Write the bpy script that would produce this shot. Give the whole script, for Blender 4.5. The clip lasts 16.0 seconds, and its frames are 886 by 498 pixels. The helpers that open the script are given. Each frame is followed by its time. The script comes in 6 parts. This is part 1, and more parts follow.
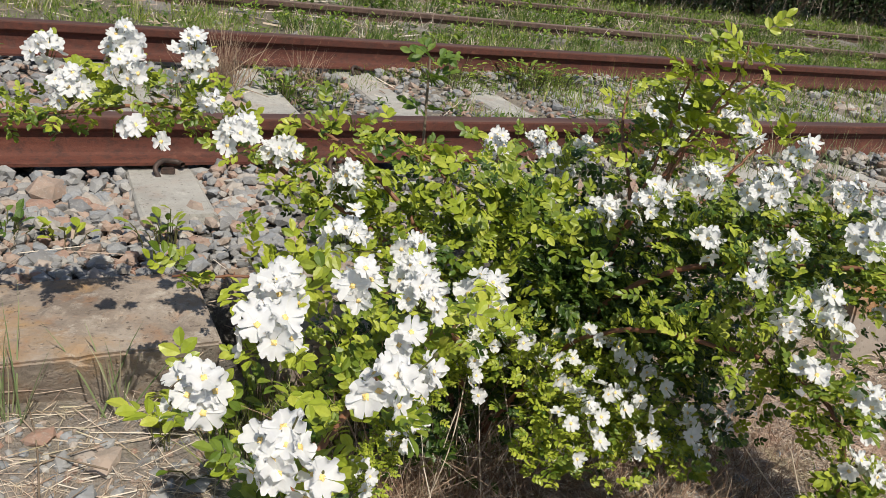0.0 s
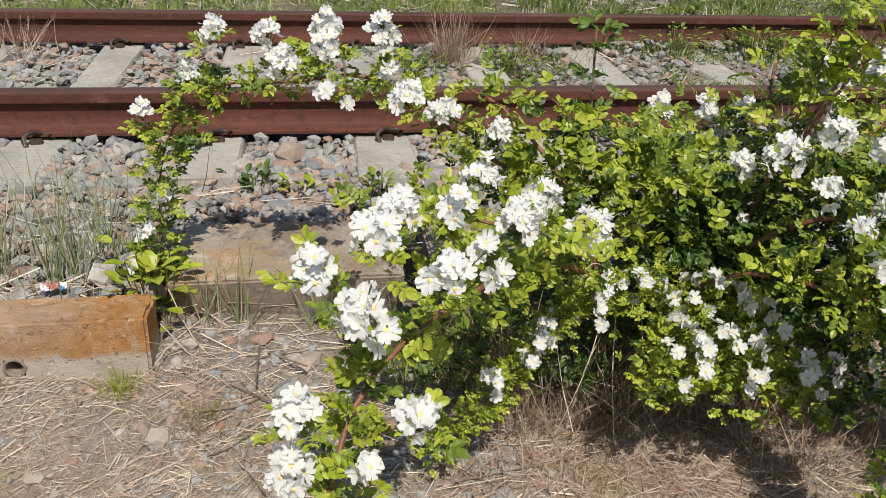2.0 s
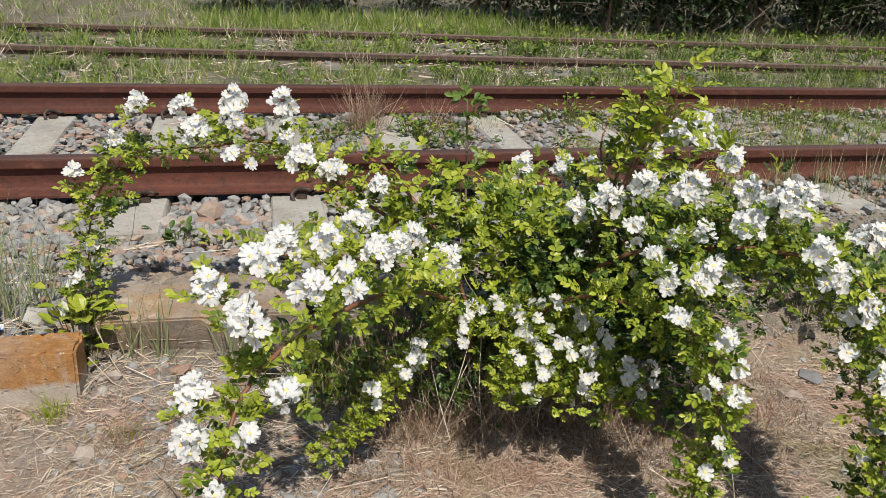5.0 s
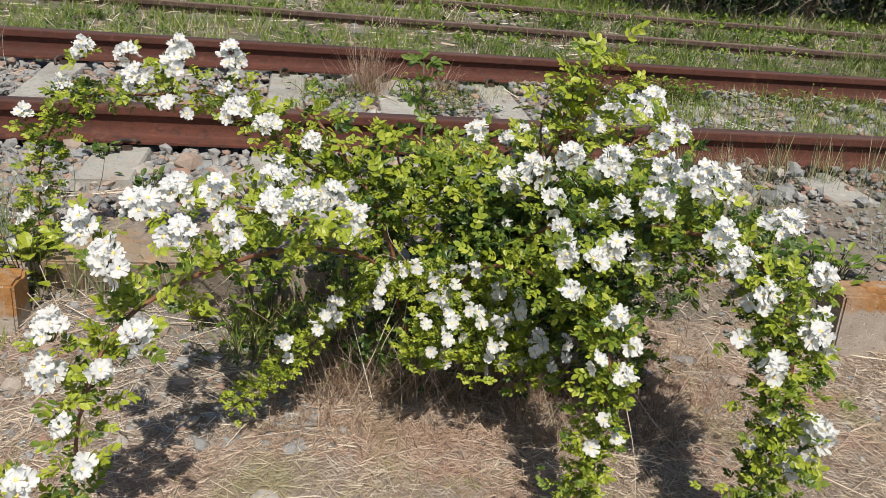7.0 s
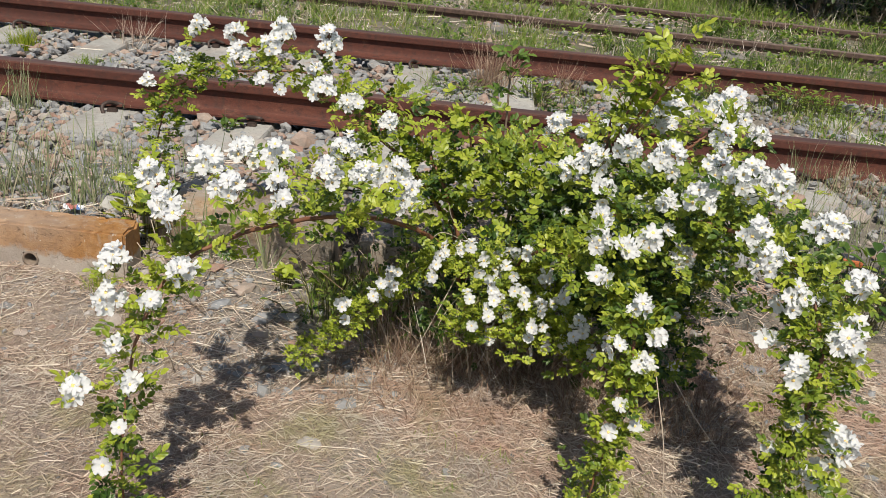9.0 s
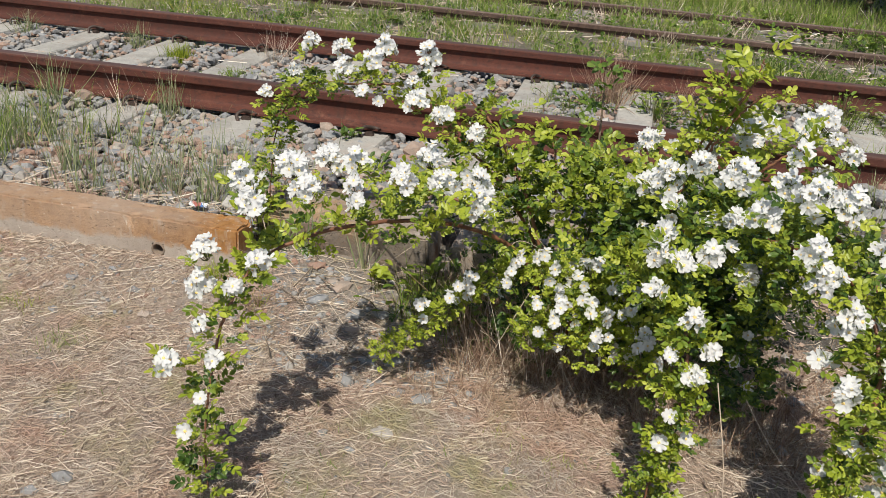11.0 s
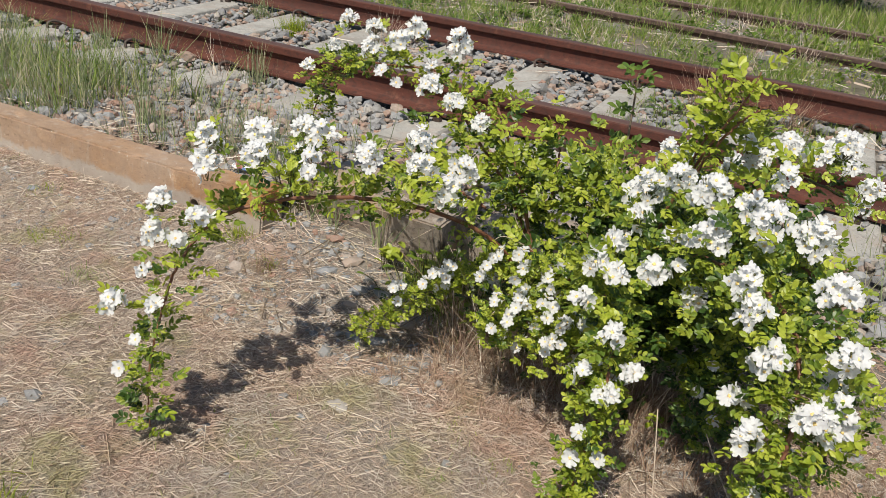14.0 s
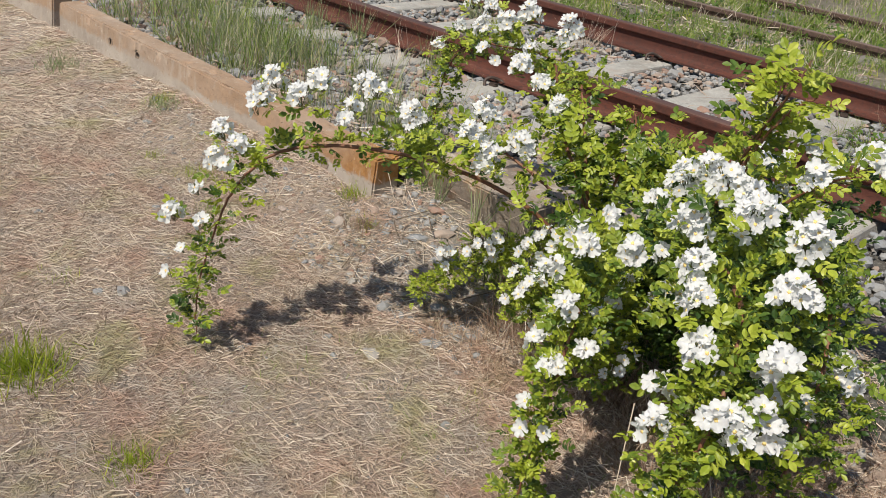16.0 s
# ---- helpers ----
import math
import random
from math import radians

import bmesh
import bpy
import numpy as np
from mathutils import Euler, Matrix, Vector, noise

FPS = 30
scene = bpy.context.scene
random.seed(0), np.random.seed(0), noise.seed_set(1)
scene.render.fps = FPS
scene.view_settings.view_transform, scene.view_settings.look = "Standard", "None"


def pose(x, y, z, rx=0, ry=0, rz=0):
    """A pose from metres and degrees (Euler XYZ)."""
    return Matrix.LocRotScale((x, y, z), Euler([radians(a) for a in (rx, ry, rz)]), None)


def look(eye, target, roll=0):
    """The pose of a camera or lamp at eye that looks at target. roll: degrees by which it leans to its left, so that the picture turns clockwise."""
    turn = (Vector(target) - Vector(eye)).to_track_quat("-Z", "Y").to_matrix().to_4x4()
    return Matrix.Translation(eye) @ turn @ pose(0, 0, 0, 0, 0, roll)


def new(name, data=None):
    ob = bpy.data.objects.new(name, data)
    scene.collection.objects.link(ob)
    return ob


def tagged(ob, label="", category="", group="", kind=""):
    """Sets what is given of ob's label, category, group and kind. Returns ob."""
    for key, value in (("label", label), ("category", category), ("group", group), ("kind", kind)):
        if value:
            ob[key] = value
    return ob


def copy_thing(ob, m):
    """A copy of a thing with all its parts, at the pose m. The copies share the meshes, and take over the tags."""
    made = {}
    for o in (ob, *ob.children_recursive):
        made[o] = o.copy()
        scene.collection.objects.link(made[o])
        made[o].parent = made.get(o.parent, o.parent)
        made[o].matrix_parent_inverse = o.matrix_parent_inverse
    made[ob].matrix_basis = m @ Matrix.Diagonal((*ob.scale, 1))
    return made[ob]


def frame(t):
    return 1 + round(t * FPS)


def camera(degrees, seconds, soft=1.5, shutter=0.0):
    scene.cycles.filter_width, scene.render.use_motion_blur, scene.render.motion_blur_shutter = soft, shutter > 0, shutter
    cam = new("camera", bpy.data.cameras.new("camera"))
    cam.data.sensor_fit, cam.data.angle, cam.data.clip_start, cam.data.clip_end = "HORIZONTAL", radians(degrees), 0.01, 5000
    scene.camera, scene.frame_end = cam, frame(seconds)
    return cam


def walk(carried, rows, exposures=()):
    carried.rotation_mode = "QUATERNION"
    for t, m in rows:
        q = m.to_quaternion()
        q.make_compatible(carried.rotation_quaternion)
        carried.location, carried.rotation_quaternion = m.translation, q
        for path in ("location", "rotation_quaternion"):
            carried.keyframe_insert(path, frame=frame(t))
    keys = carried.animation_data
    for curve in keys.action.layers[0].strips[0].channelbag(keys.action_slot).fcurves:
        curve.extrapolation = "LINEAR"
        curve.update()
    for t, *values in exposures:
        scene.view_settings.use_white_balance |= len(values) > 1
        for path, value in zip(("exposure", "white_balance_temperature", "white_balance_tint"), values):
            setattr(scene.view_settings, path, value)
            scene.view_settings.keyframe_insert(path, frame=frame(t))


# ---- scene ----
cam = camera(56.7, 16.0, soft=0.6)
PATH = [
    (0, (0.534, 0.28, 1.112), (1.423, 1.891, 0.327), 8.5),
    (0.5, (0.602, 0.222, 1.136), (1.311, 1.908, 0.329), 6.7),
    (1, (0.677, 0.097, 1.157), (1.23, 1.836, 0.34), 5.5),
    (1.5, (0.707, -0.004, 1.17), (1.078, 1.779, 0.343), 3.4),
    (2, (0.667, -0.019, 1.163), (0.963, 1.751, 0.281), 2.3),
    (2.5, (0.593, -0.038, 1.181), (0.836, 1.735, 0.289), 1.8),
    (3, (0.549, -0.088, 1.198), (0.833, 1.687, 0.32), 2.6),
    (3.5, (0.553, -0.175, 1.211), (0.883, 1.6, 0.35), 3.5),
    (4, (0.585, -0.268, 1.257), (0.936, 1.507, 0.404), 3.7),
    (4.5, (0.61, -0.344, 1.238), (1.062, 1.461, 0.505), 3.5),
    (4.7, (0.661, -0.366, 1.247), (1.112, 1.442, 0.521), 3.0),
    (6.8, (0.996, -0.393, 1.24), (1.353, 1.403, 0.437), 5.1),
    (7, (1.035, -0.439, 1.247), (1.365, 1.363, 0.445), 5.3),
    (7.5, (1.102, -0.502, 1.251), (1.375, 1.313, 0.458), 4.6),
    (8, (1.149, -0.528, 1.251), (1.239, 1.302, 0.448), 3.4),
    (8.2, (1.189, -0.514, 1.245), (1.245, 1.305, 0.416), 3.8),
    (10.3, (1.404, -0.644, 1.288), (1.138, 1.157, 0.461), 5.2),
    (10.5, (1.449, -0.627, 1.293), (1.118, 1.161, 0.461), 4.3),
    (11, (1.437, -0.628, 1.288), (1.063, 1.156, 0.463), 3.8),
    (11.5, (1.459, -0.618, 1.295), (1.043, 1.157, 0.474), 2.9),
    (12, (1.492, -0.624, 1.291), (1.035, 1.145, 0.478), 1.8),
    (12.5, (1.512, -0.589, 1.278), (1.03, 1.176, 0.47), 2.3),
    (13, (1.62, -0.504, 1.296), (1.083, 1.24, 0.476), 3.9),
    (13.5, (1.688, -0.46, 1.29), (1.117, 1.255, 0.434), 6.8),
    (14, (1.86, -0.476, 1.298), (1.149, 1.182, 0.434), 6.5),
    (14.5, (1.94, -0.446, 1.277), (1.067, 1.132, 0.411), 6.1),
    (15, (2.069, -0.368, 1.265), (1.113, 1.154, 0.387), 6.9),
    (15.5, (2.154, -0.283, 1.27), (1.044, 1.121, 0.378), 6.4),
    (16, (2.355, -0.239, 1.242), (1.143, 1.086, 0.362), 7.3),
]
walk(cam, [(t, look(eye, target, roll)) for t, eye, target, roll in PATH])

# ---------------------------------------------------------------- light
world = bpy.data.worlds.new("sky")
scene.world = world
world.use_nodes = True
wn, wl = world.node_tree.nodes, world.node_tree.links
sky = wn.new("ShaderNodeTexSky")
sky.sky_type = "NISHITA"
sky.sun_disc = False
SUN_DIR = Vector((0.04, -0.68, 1.0)).normalized()
sky.sun_elevation = math.asin(SUN_DIR.z)
sky.sun_rotation = math.atan2(SUN_DIR.x, SUN_DIR.y)
bg = wn["Background"]
wl.new(sky.outputs[0], bg.inputs[0])
bg.inputs[1].default_value = 0.086
sun_data = bpy.data.lights.new("sun", "SUN")
sun_data.energy = 4.72
sun_data.angle = radians(0.5)
sun_data.color = (1.0, 0.935, 0.82)
sun = new("sun", sun_data)
sun.matrix_world = look(SUN_DIR * 20, (0, 0, 0))

# ---------------------------------------------------------------- materials


class Mat:
    """A small wrapper that makes node materials quick to write."""

    def __init__(self, name, rough=0.8, metal=0.0):
        self.m = bpy.data.materials.new(name)
        self.m.use_nodes = True
        self.n, self.l = self.m.node_tree.nodes, self.m.node_tree.links
        self.b = self.n["Principled BSDF"]
        self.b.inputs["Roughness"].default_value = rough
        self.b.inputs["Metallic"].default_value = metal
        self.co = self.n.new("ShaderNodeNewGeometry").outputs["Position"]

    def noise(self, scale, detail=5.0, rough=0.6, stretch=None, co=None):
        t = self.n.new("ShaderNodeTexNoise")
        t.inputs["Scale"].default_value = scale
        t.inputs["Detail"].default_value = detail
        t.inputs["Roughness"].default_value = rough
        co = co or self.co
        if stretch:
            mp = self.n.new("ShaderNodeMapping")
            mp.inputs["Scale"].default_value = stretch
            self.l.new(co, mp.inputs[0])
            co = mp.outputs[0]
        self.l.new(co, t.inputs["Vector"])
        return t.outputs["Fac"]

    def ramp(self, fac, *stops):
        r = self.n.new("ShaderNodeValToRGB")
        el = r.color_ramp.elements
        while len(el) < len(stops):
            el.new(0.5)
        for e, (p, c) in zip(el, stops):
            e.position = p
            e.color = (*c, 1) if len(c) == 3 else c
        self.l.new(fac, r.inputs[0])
        return r.outputs[0]

    def mix(self, fac, a, b, mode="MIX"):
        x = self.n.new("ShaderNodeMix")
        x.data_type, x.blend_type = "RGBA", mode
        for v, s in ((fac, x.inputs["Factor"]), (a, x.inputs[6]), (b, x.inputs[7])):
            if isinstance(v, (int, float)):
                s.default_value = v
            elif isinstance(v, tuple):
                s.default_value = (*v, 1)
            else:
                self.l.new(v, s)
        return x.outputs[2]

    def math(self, op, a, b=0.0):
        x = self.n.new("ShaderNodeMath")
        x.operation = op
        for v, s in ((a, x.inputs[0]), (b, x.inputs[1])):
            if isinstance(v, (int, float)):
                s.default_value = v
            else:
                self.l.new(v, s)
        return x.outputs[0]

    def axis(self, k):
        x = self.n.new("ShaderNodeSeparateXYZ")
        self.l.new(self.co, x.inputs[0])
        return x.outputs[k]

    def island(self):
        return self.n.new("ShaderNodeNewGeometry").outputs["Random Per Island"]

    def objrand(self):
        return self.n.new("ShaderNodeObjectInfo").outputs["Random"]

    def color(self, c):
        if isinstance(c, tuple):
            self.b.inputs["Base Color"].default_value = (*c, 1)
        else:
            self.l.new(c, self.b.inputs["Base Color"])
        return self

    def rough(self, r):
        self.l.new(r, self.b.inputs["Roughness"])
        return self

    def bump(self, h, strength=0.5, dist=0.01):
        x = self.n.new("ShaderNodeBump")
        x.inputs["Strength"].default_value = strength
        x.inputs["Distance"].default_value = dist
        self.l.new(h, x.inputs["Height"])
        self.l.new(x.outputs[0], self.b.inputs["Normal"])
        return self

    def thin(self, colour, amount):
        """Adds light that passes through a thin leaf or petal."""
        t = self.n.new("ShaderNodeBsdfTranslucent")
        mx = self.n.new("ShaderNodeMixShader")
        mx.inputs[0].default_value = amount
        if isinstance(colour, tuple):
            t.inputs[0].default_value = (*colour, 1)
        else:
            self.l.new(colour, t.inputs[0])
        self.l.new(self.b.outputs[0], mx.inputs[1])
        self.l.new(t.outputs[0], mx.inputs[2])
        self.l.new(mx.outputs[0], self.n["Material Output"].inputs[0])
        return self


def mat_rust():
    k = Mat("rusty_steel", 0.78, 0.0)
    big = k.noise(3.0, 6, 0.65, (0.5, 1, 2))
    fine = k.noise(160.0, 4, 0.7)
    c = k.ramp(big, (0.25, (0.048, 0.013, 0.008)), (0.5, (0.094, 0.025, 0.015)), (0.75, (0.145, 0.043, 0.024)))
    c = k.mix(k.ramp(fine, (0.35, (0, 0, 0)), (0.7, (0.8, 0.8, 0.8))), c, (0.088, 0.029, 0.018))
    streak = k.noise(26.0, 3, 0.6, (1, 1, 0.1))
    c = k.mix(k.ramp(streak, (0.54, (0, 0, 0)), (0.72, (0.7, 0.7, 0.7))), c, (0.055, 0.025, 0.018))
    blot = k.noise(9.0, 5, 0.7)
    c = k.mix(k.ramp(blot, (0.58, (0, 0, 0)), (0.72, (0.6, 0.6, 0.6))), c, (0.23, 0.10, 0.062))
    scale = k.noise(48.0, 5, 0.75, (0.6, 1, 1))
    c = k.mix(k.ramp(scale, (0.36, (0.75, 0.75, 0.75)), (0.5, (0, 0, 0))), c, (0.040, 0.016, 0.012))
    c = k.mix(k.ramp(scale, (0.60, (0, 0, 0)), (0.72, (0.55, 0.55, 0.55))), c, (0.20, 0.085, 0.052))
    k.color(c).bump(k.math("ADD", fine, scale), 0.6, 0.003)
    return k.m


def mat_rail_top():
    k = Mat("worn_rail_head", 0.55, 0.15)
    big = k.noise(5.0, 6, 0.65, (0.3, 1, 1))
    fine = k.noise(140.0, 4, 0.7, (0.4, 1, 1))
    c = k.ramp(big, (0.3, (0.07, 0.034, 0.026)), (0.6, (0.125, 0.066, 0.051)), (0.8, (0.19, 0.108, 0.083)))
    c = k.mix(k.ramp(fine, (0.4, (0, 0, 0)), (0.75, (0.6, 0.6, 0.6))), c, (0.10, 0.055, 0.042))
    k.color(c).bump(fine, 0.3, 0.001)
    return k.m


def mat_concrete(name, base, dark, warm, rust=0.0):
    k = Mat(name, 0.9)
    big = k.noise(4.0, 6, 0.65)
    mid = k.noise(28.0, 5, 0.7)
    fine = k.noise(190.0, 3, 0.7)
    c = k.ramp(big, (0.3, dark), (0.5, base), (0.72, warm))
    c = k.mix(k.ramp(mid, (0.30, (0.75, 0.75, 0.75)), (0.5, (0, 0, 0))), c, dark)
    c = k.mix(k.ramp(fine, (0.62, (0, 0, 0)), (0.72, (0.55, 0.55, 0.55))), c, (0.14, 0.13, 0.12))
    if rust:
        rr = k.noise(7.0, 5, 0.7)
        c = k.mix(k.ramp(rr, (0.52, (0, 0, 0)), (0.72, (rust, rust, rust))), c, (0.30, 0.15, 0.07))
    if rust > 0.5:
        ochre = k.noise(3.4, 6, 0.7, (1, 1.7, 1))
        c = k.mix(k.ramp(ochre, (0.50, (0, 0, 0)), (0.64, (0.75, 0.75, 0.75))), c, (0.38, 0.235, 0.11))
        soot = k.noise(4.6, 6, 0.75, (1, 1.3, 1))
        c = k.mix(k.ramp(soot, (0.56, (0, 0, 0)), (0.66, (0.85, 0.85, 0.85))), c, (0.12, 0.10, 0.08))
    pit = k.ramp(k.noise(75.0, 3, 0.6), (0.30, (1, 1, 1)), (0.38, (0, 0, 0)))
    c = k.mix(k.math("MULTIPLY", pit, 0.7), c, tuple(0.5 * x for x in dark))
    c = k.mix(k.ramp(k.noise(17.0, 6, 0.75), (0.55, (0, 0, 0)), (0.68, (0.6, 0.6, 0.6))), c, tuple(min(1.0, 1.25 * x) for x in warm))
    h = k.math("SUBTRACT", k.math("ADD", fine, k.math("MULTIPLY", mid, 1.5)), pit)
    k.color(c).bump(h, 0.6, 0.005)
    return k.m


def mat_kerb_orange():
    """Old concrete with a broad orange lichen and rust band that ends in a ragged line."""
    k = Mat("orange_stained_concrete", 0.92)
    big = k.noise(5.0, 6, 0.65)
    mid = k.noise(34.0, 5, 0.7)
    fine = k.noise(210.0, 3, 0.7)
    c = k.ramp(big, (0.3, (0.30, 0.245, 0.200)), (0.55, (0.41, 0.35, 0.295)), (0.75, (0.50, 0.44, 0.38)))
    o = k.ramp(mid, (0.3, (0.24, 0.105, 0.030)), (0.55, (0.36, 0.175, 0.055)), (0.8, (0.41, 0.25, 0.12)))
    edge = k.math("ADD", k.axis(2), k.math("MULTIPLY", k.math("SUBTRACT", big, 0.5), 0.13))
    edge = k.math("ADD", edge, k.math("MULTIPLY", k.math("SUBTRACT", mid, 0.5), 0.05))
    band = k.n.new("ShaderNodeMapRange")
    band.inputs["From Min"].default_value, band.inputs["From Max"].default_value = 0.104, 0.124
    k.l.new(edge, band.inputs["Value"])
    patch = k.ramp(k.noise(1.6, 3, 0.55), (0.38, (0.5, 0.5, 0.5)), (0.56, (1, 1, 1)))
    along = k.ramp(k.math("ADD", k.math("MULTIPLY", k.axis(0), 0.25), k.math("MULTIPLY", big, 0.6)), (0.14, (0.50, 0.50, 0.50)), (0.38, (1, 1, 1)))
    rim = k.n.new("ShaderNodeMapRange")
    rim.inputs["From Min"].default_value, rim.inputs["From Max"].default_value, rim.inputs["To Max"].default_value = 0.150, 0.190, 0.45
    k.l.new(edge, rim.inputs["Value"])
    spread = k.math("MAXIMUM", k.math("MULTIPLY", band.outputs[0], along), rim.outputs[0])
    c = k.mix(k.math("MULTIPLY", spread, patch), c, o)
    c = k.mix(k.ramp(fine, (0.63, (0, 0, 0)), (0.72, (0.6, 0.6, 0.6))), c, (0.13, 0.10, 0.08))
    pale = k.noise(60.0, 2, 0.5)
    c = k.mix(k.ramp(pale, (0.69, (0, 0, 0)), (0.73, (0.7, 0.7, 0.7))), c, (0.62, 0.57, 0.48))
    pit = k.ramp(k.noise(75.0, 3, 0.6), (0.31, (1, 1, 1)), (0.39, (0, 0, 0)))
    c = k.mix(k.math("MULTIPLY", pit, 0.35), c, (0.12, 0.08, 0.05))
    drip = k.noise(22.0, 5, 0.7, (1.0, 1.0, 0.22))
    c = k.mix(k.ramp(drip, (0.54, (0, 0, 0)), (0.68, (0.65, 0.65, 0.65))), c, (0.44, 0.37, 0.30))
    h = k.math("SUBTRACT", k.math("ADD", fine, k.math("MULTIPLY", mid, 1.5)), pit)
    k.color(c).bump(h, 0.65, 0.005)
    return k.m


def mat_stone(name, tint=1.0, by_object=False):
    k = Mat(name, 0.88)
    r = k.objrand() if by_object else k.island()
    fine = k.noise(130.0, 4, 0.65)
    mid = k.noise(30.0, 4, 0.6)
    c = k.ramp(r, (0.0, (0.20 * tint, 0.20 * tint, 0.205 * tint)), (0.28, (0.34 * tint, 0.335 * tint, 0.325 * tint)),
               (0.5, (0.25 * tint, 0.265 * tint, 0.285 * tint)), (0.62, (0.45 * tint, 0.43 * tint, 0.395 * tint)),
               (0.78, (0.40 * tint, 0.30 * tint, 0.235 * tint)), (1.0, (0.34 * tint, 0.20 * tint, 0.145 * tint)))
    c = k.mix(k.ramp(mid, (0.35, (0.5, 0.5, 0.5)), (0.6, (0, 0, 0))), c, (0.19 * tint, 0.175 * tint, 0.155 * tint))
    c = k.mix(k.ramp(fine, (0.55, (0, 0, 0)), (0.75, (0.5, 0.5, 0.5))), c, (0.5 * tint, 0.48 * tint, 0.44 * tint))
    k.color(c).bump(fine, 0.4, 0.003)
    return k.m


def mat_ground():
    """Dry trodden earth under mown straw, with gravel dust and traces of green."""
    k = Mat("dry_straw_earth", 0.97)
    big = k.noise(1.7, 5, 0.6)
    mid = k.noise(11.0, 6, 0.7)
    fine = k.noise(120.0, 5, 0.75)
    fib1 = k.noise(55.0, 5, 0.75, (1.0, 0.45, 1.0))
    fib2 = k.noise(75.0, 5, 0.75, (0.5, 1.0, 1.0))
    c = k.ramp(big, (0.3, (0.40, 0.305, 0.245)), (0.5, (0.48, 0.38, 0.31)), (0.72, (0.45, 0.385, 0.325)))
    c = k.mix(k.ramp(mid, (0.3, (0.6, 0.6, 0.6)), (0.55, (0, 0, 0))), c, (0.29, 0.23, 0.185))
    dust = k.noise(3.2, 6, 0.7)
    c = k.mix(k.ramp(dust, (0.52, (0, 0, 0)), (0.66, (0.7, 0.7, 0.7))), c, (0.37, 0.345, 0.32))
    pink = k.noise(2.3, 6, 0.7, (1, 1.6, 1))
    c = k.mix(k.ramp(pink, (0.50, (0, 0, 0)), (0.62, (0.8, 0.8, 0.8))), c, (0.45, 0.295, 0.225))
    moss = k.noise(2.9, 6, 0.72, (1.3, 1, 1))
    c = k.mix(k.ramp(moss, (0.53, (0, 0, 0)), (0.65, (0.75, 0.75, 0.75))), c, (0.36, 0.335, 0.165))
    spill = k.n.new("ShaderNodeMapRange")
    spill.inputs["From Min"].default_value, spill.inputs["From Max"].default_value = 1.28, 1.55
    k.l.new(k.math("ADD", k.axis(1), k.math("MULTIPLY", k.math("SUBTRACT", dust, 0.5), 0.7)), spill.inputs["Value"])
    here = k.math("LESS_THAN", k.math("ABSOLUTE", k.math("SUBTRACT", k.math("ADD", k.axis(0), k.math("MULTIPLY", mid, 0.4)), 0.95)), 0.62)
    c = k.mix(k.math("MULTIPLY", k.math("MULTIPLY", spill.outputs[0], here), 0.75), c, k.ramp(mid, (0.3, (0.19, 0.175, 0.155)), (0.55, (0.30, 0.28, 0.255)), (0.75, (0.40, 0.38, 0.35))))
    c = k.mix(k.ramp(fib1, (0.5, (0, 0, 0)), (0.68, (0.8, 0.8, 0.8))), c, (0.53, 0.43, 0.33))
    c = k.mix(k.ramp(fib2, (0.52, (0, 0, 0)), (0.7, (0.7, 0.7, 0.7))), c, (0.49, 0.40, 0.31))
    c = k.mix(k.ramp(fine, (0.3, (0.65, 0.65, 0.65)), (0.5, (0, 0, 0))), c, (0.23, 0.18, 0.145))
    c = k.mix(k.ramp(k.noise(40.0, 6, 0.75), (0.34, (0.6, 0.6, 0.6)), (0.47, (0, 0, 0))), c, (0.21, 0.165, 0.13))
    h = k.math("ADD", k.math("MULTIPLY", fine, 0.6), k.math("ADD", fib1, fib2))
    k.color(c).bump(h, 1.0, 0.016)
    return k.m


def mat_bed():
    k = Mat("gravel_bed_earth", 0.97)
    mid = k.noise(24.0, 6, 0.7)
    fine = k.noise(110.0, 5, 0.75)
    c = k.ramp(mid, (0.3, (0.060, 0.054, 0.048)), (0.6, (0.125, 0.115, 0.10)), (0.8, (0.21, 0.195, 0.17)))
    c = k.mix(k.ramp(fine, (0.5, (0, 0, 0)), (0.7, (0.7, 0.7, 0.7))), c, (0.33, 0.31, 0.28))
    sand = k.ramp(k.math("ADD", k.math("MULTIPLY", k.axis(0), 0.1), k.math("MULTIPLY", k.noise(2.0, 5, 0.65), 0.4)), (0.38, (0, 0, 0)), (0.46, (0.8, 0.8, 0.8)))
    c = k.mix(sand, c, k.ramp(mid, (0.3, (0.20, 0.165, 0.125)), (0.7, (0.38, 0.335, 0.27))))
    k.color(c).bump(k.math("ADD", fine, mid), 0.8, 0.015)
    return k.m


def mat_meadow():
    k = Mat("weedy_trackbed_soil", 0.97)
    big = k.noise(1.3, 5, 0.65)
    mid = k.noise(14.0, 6, 0.7)
    fine = k.noise(90.0, 5, 0.75)
    c = k.ramp(big, (0.3, (0.22, 0.185, 0.145)), (0.5, (0.16, 0.14, 0.10)), (0.7, (0.31, 0.27, 0.215)))
    c = k.mix(k.ramp(mid, (0.45, (0, 0, 0)), (0.65, (0.8, 0.8, 0.8))), c, (0.085, 0.085, 0.045))
    c = k.mix(k.ramp(fine, (0.5, (0, 0, 0)), (0.7, (0.6, 0.6, 0.6))), c, (0.30, 0.27, 0.20))
    k.color(c).bump(k.math("ADD", fine, mid), 0.8, 0.02)
    return k.m


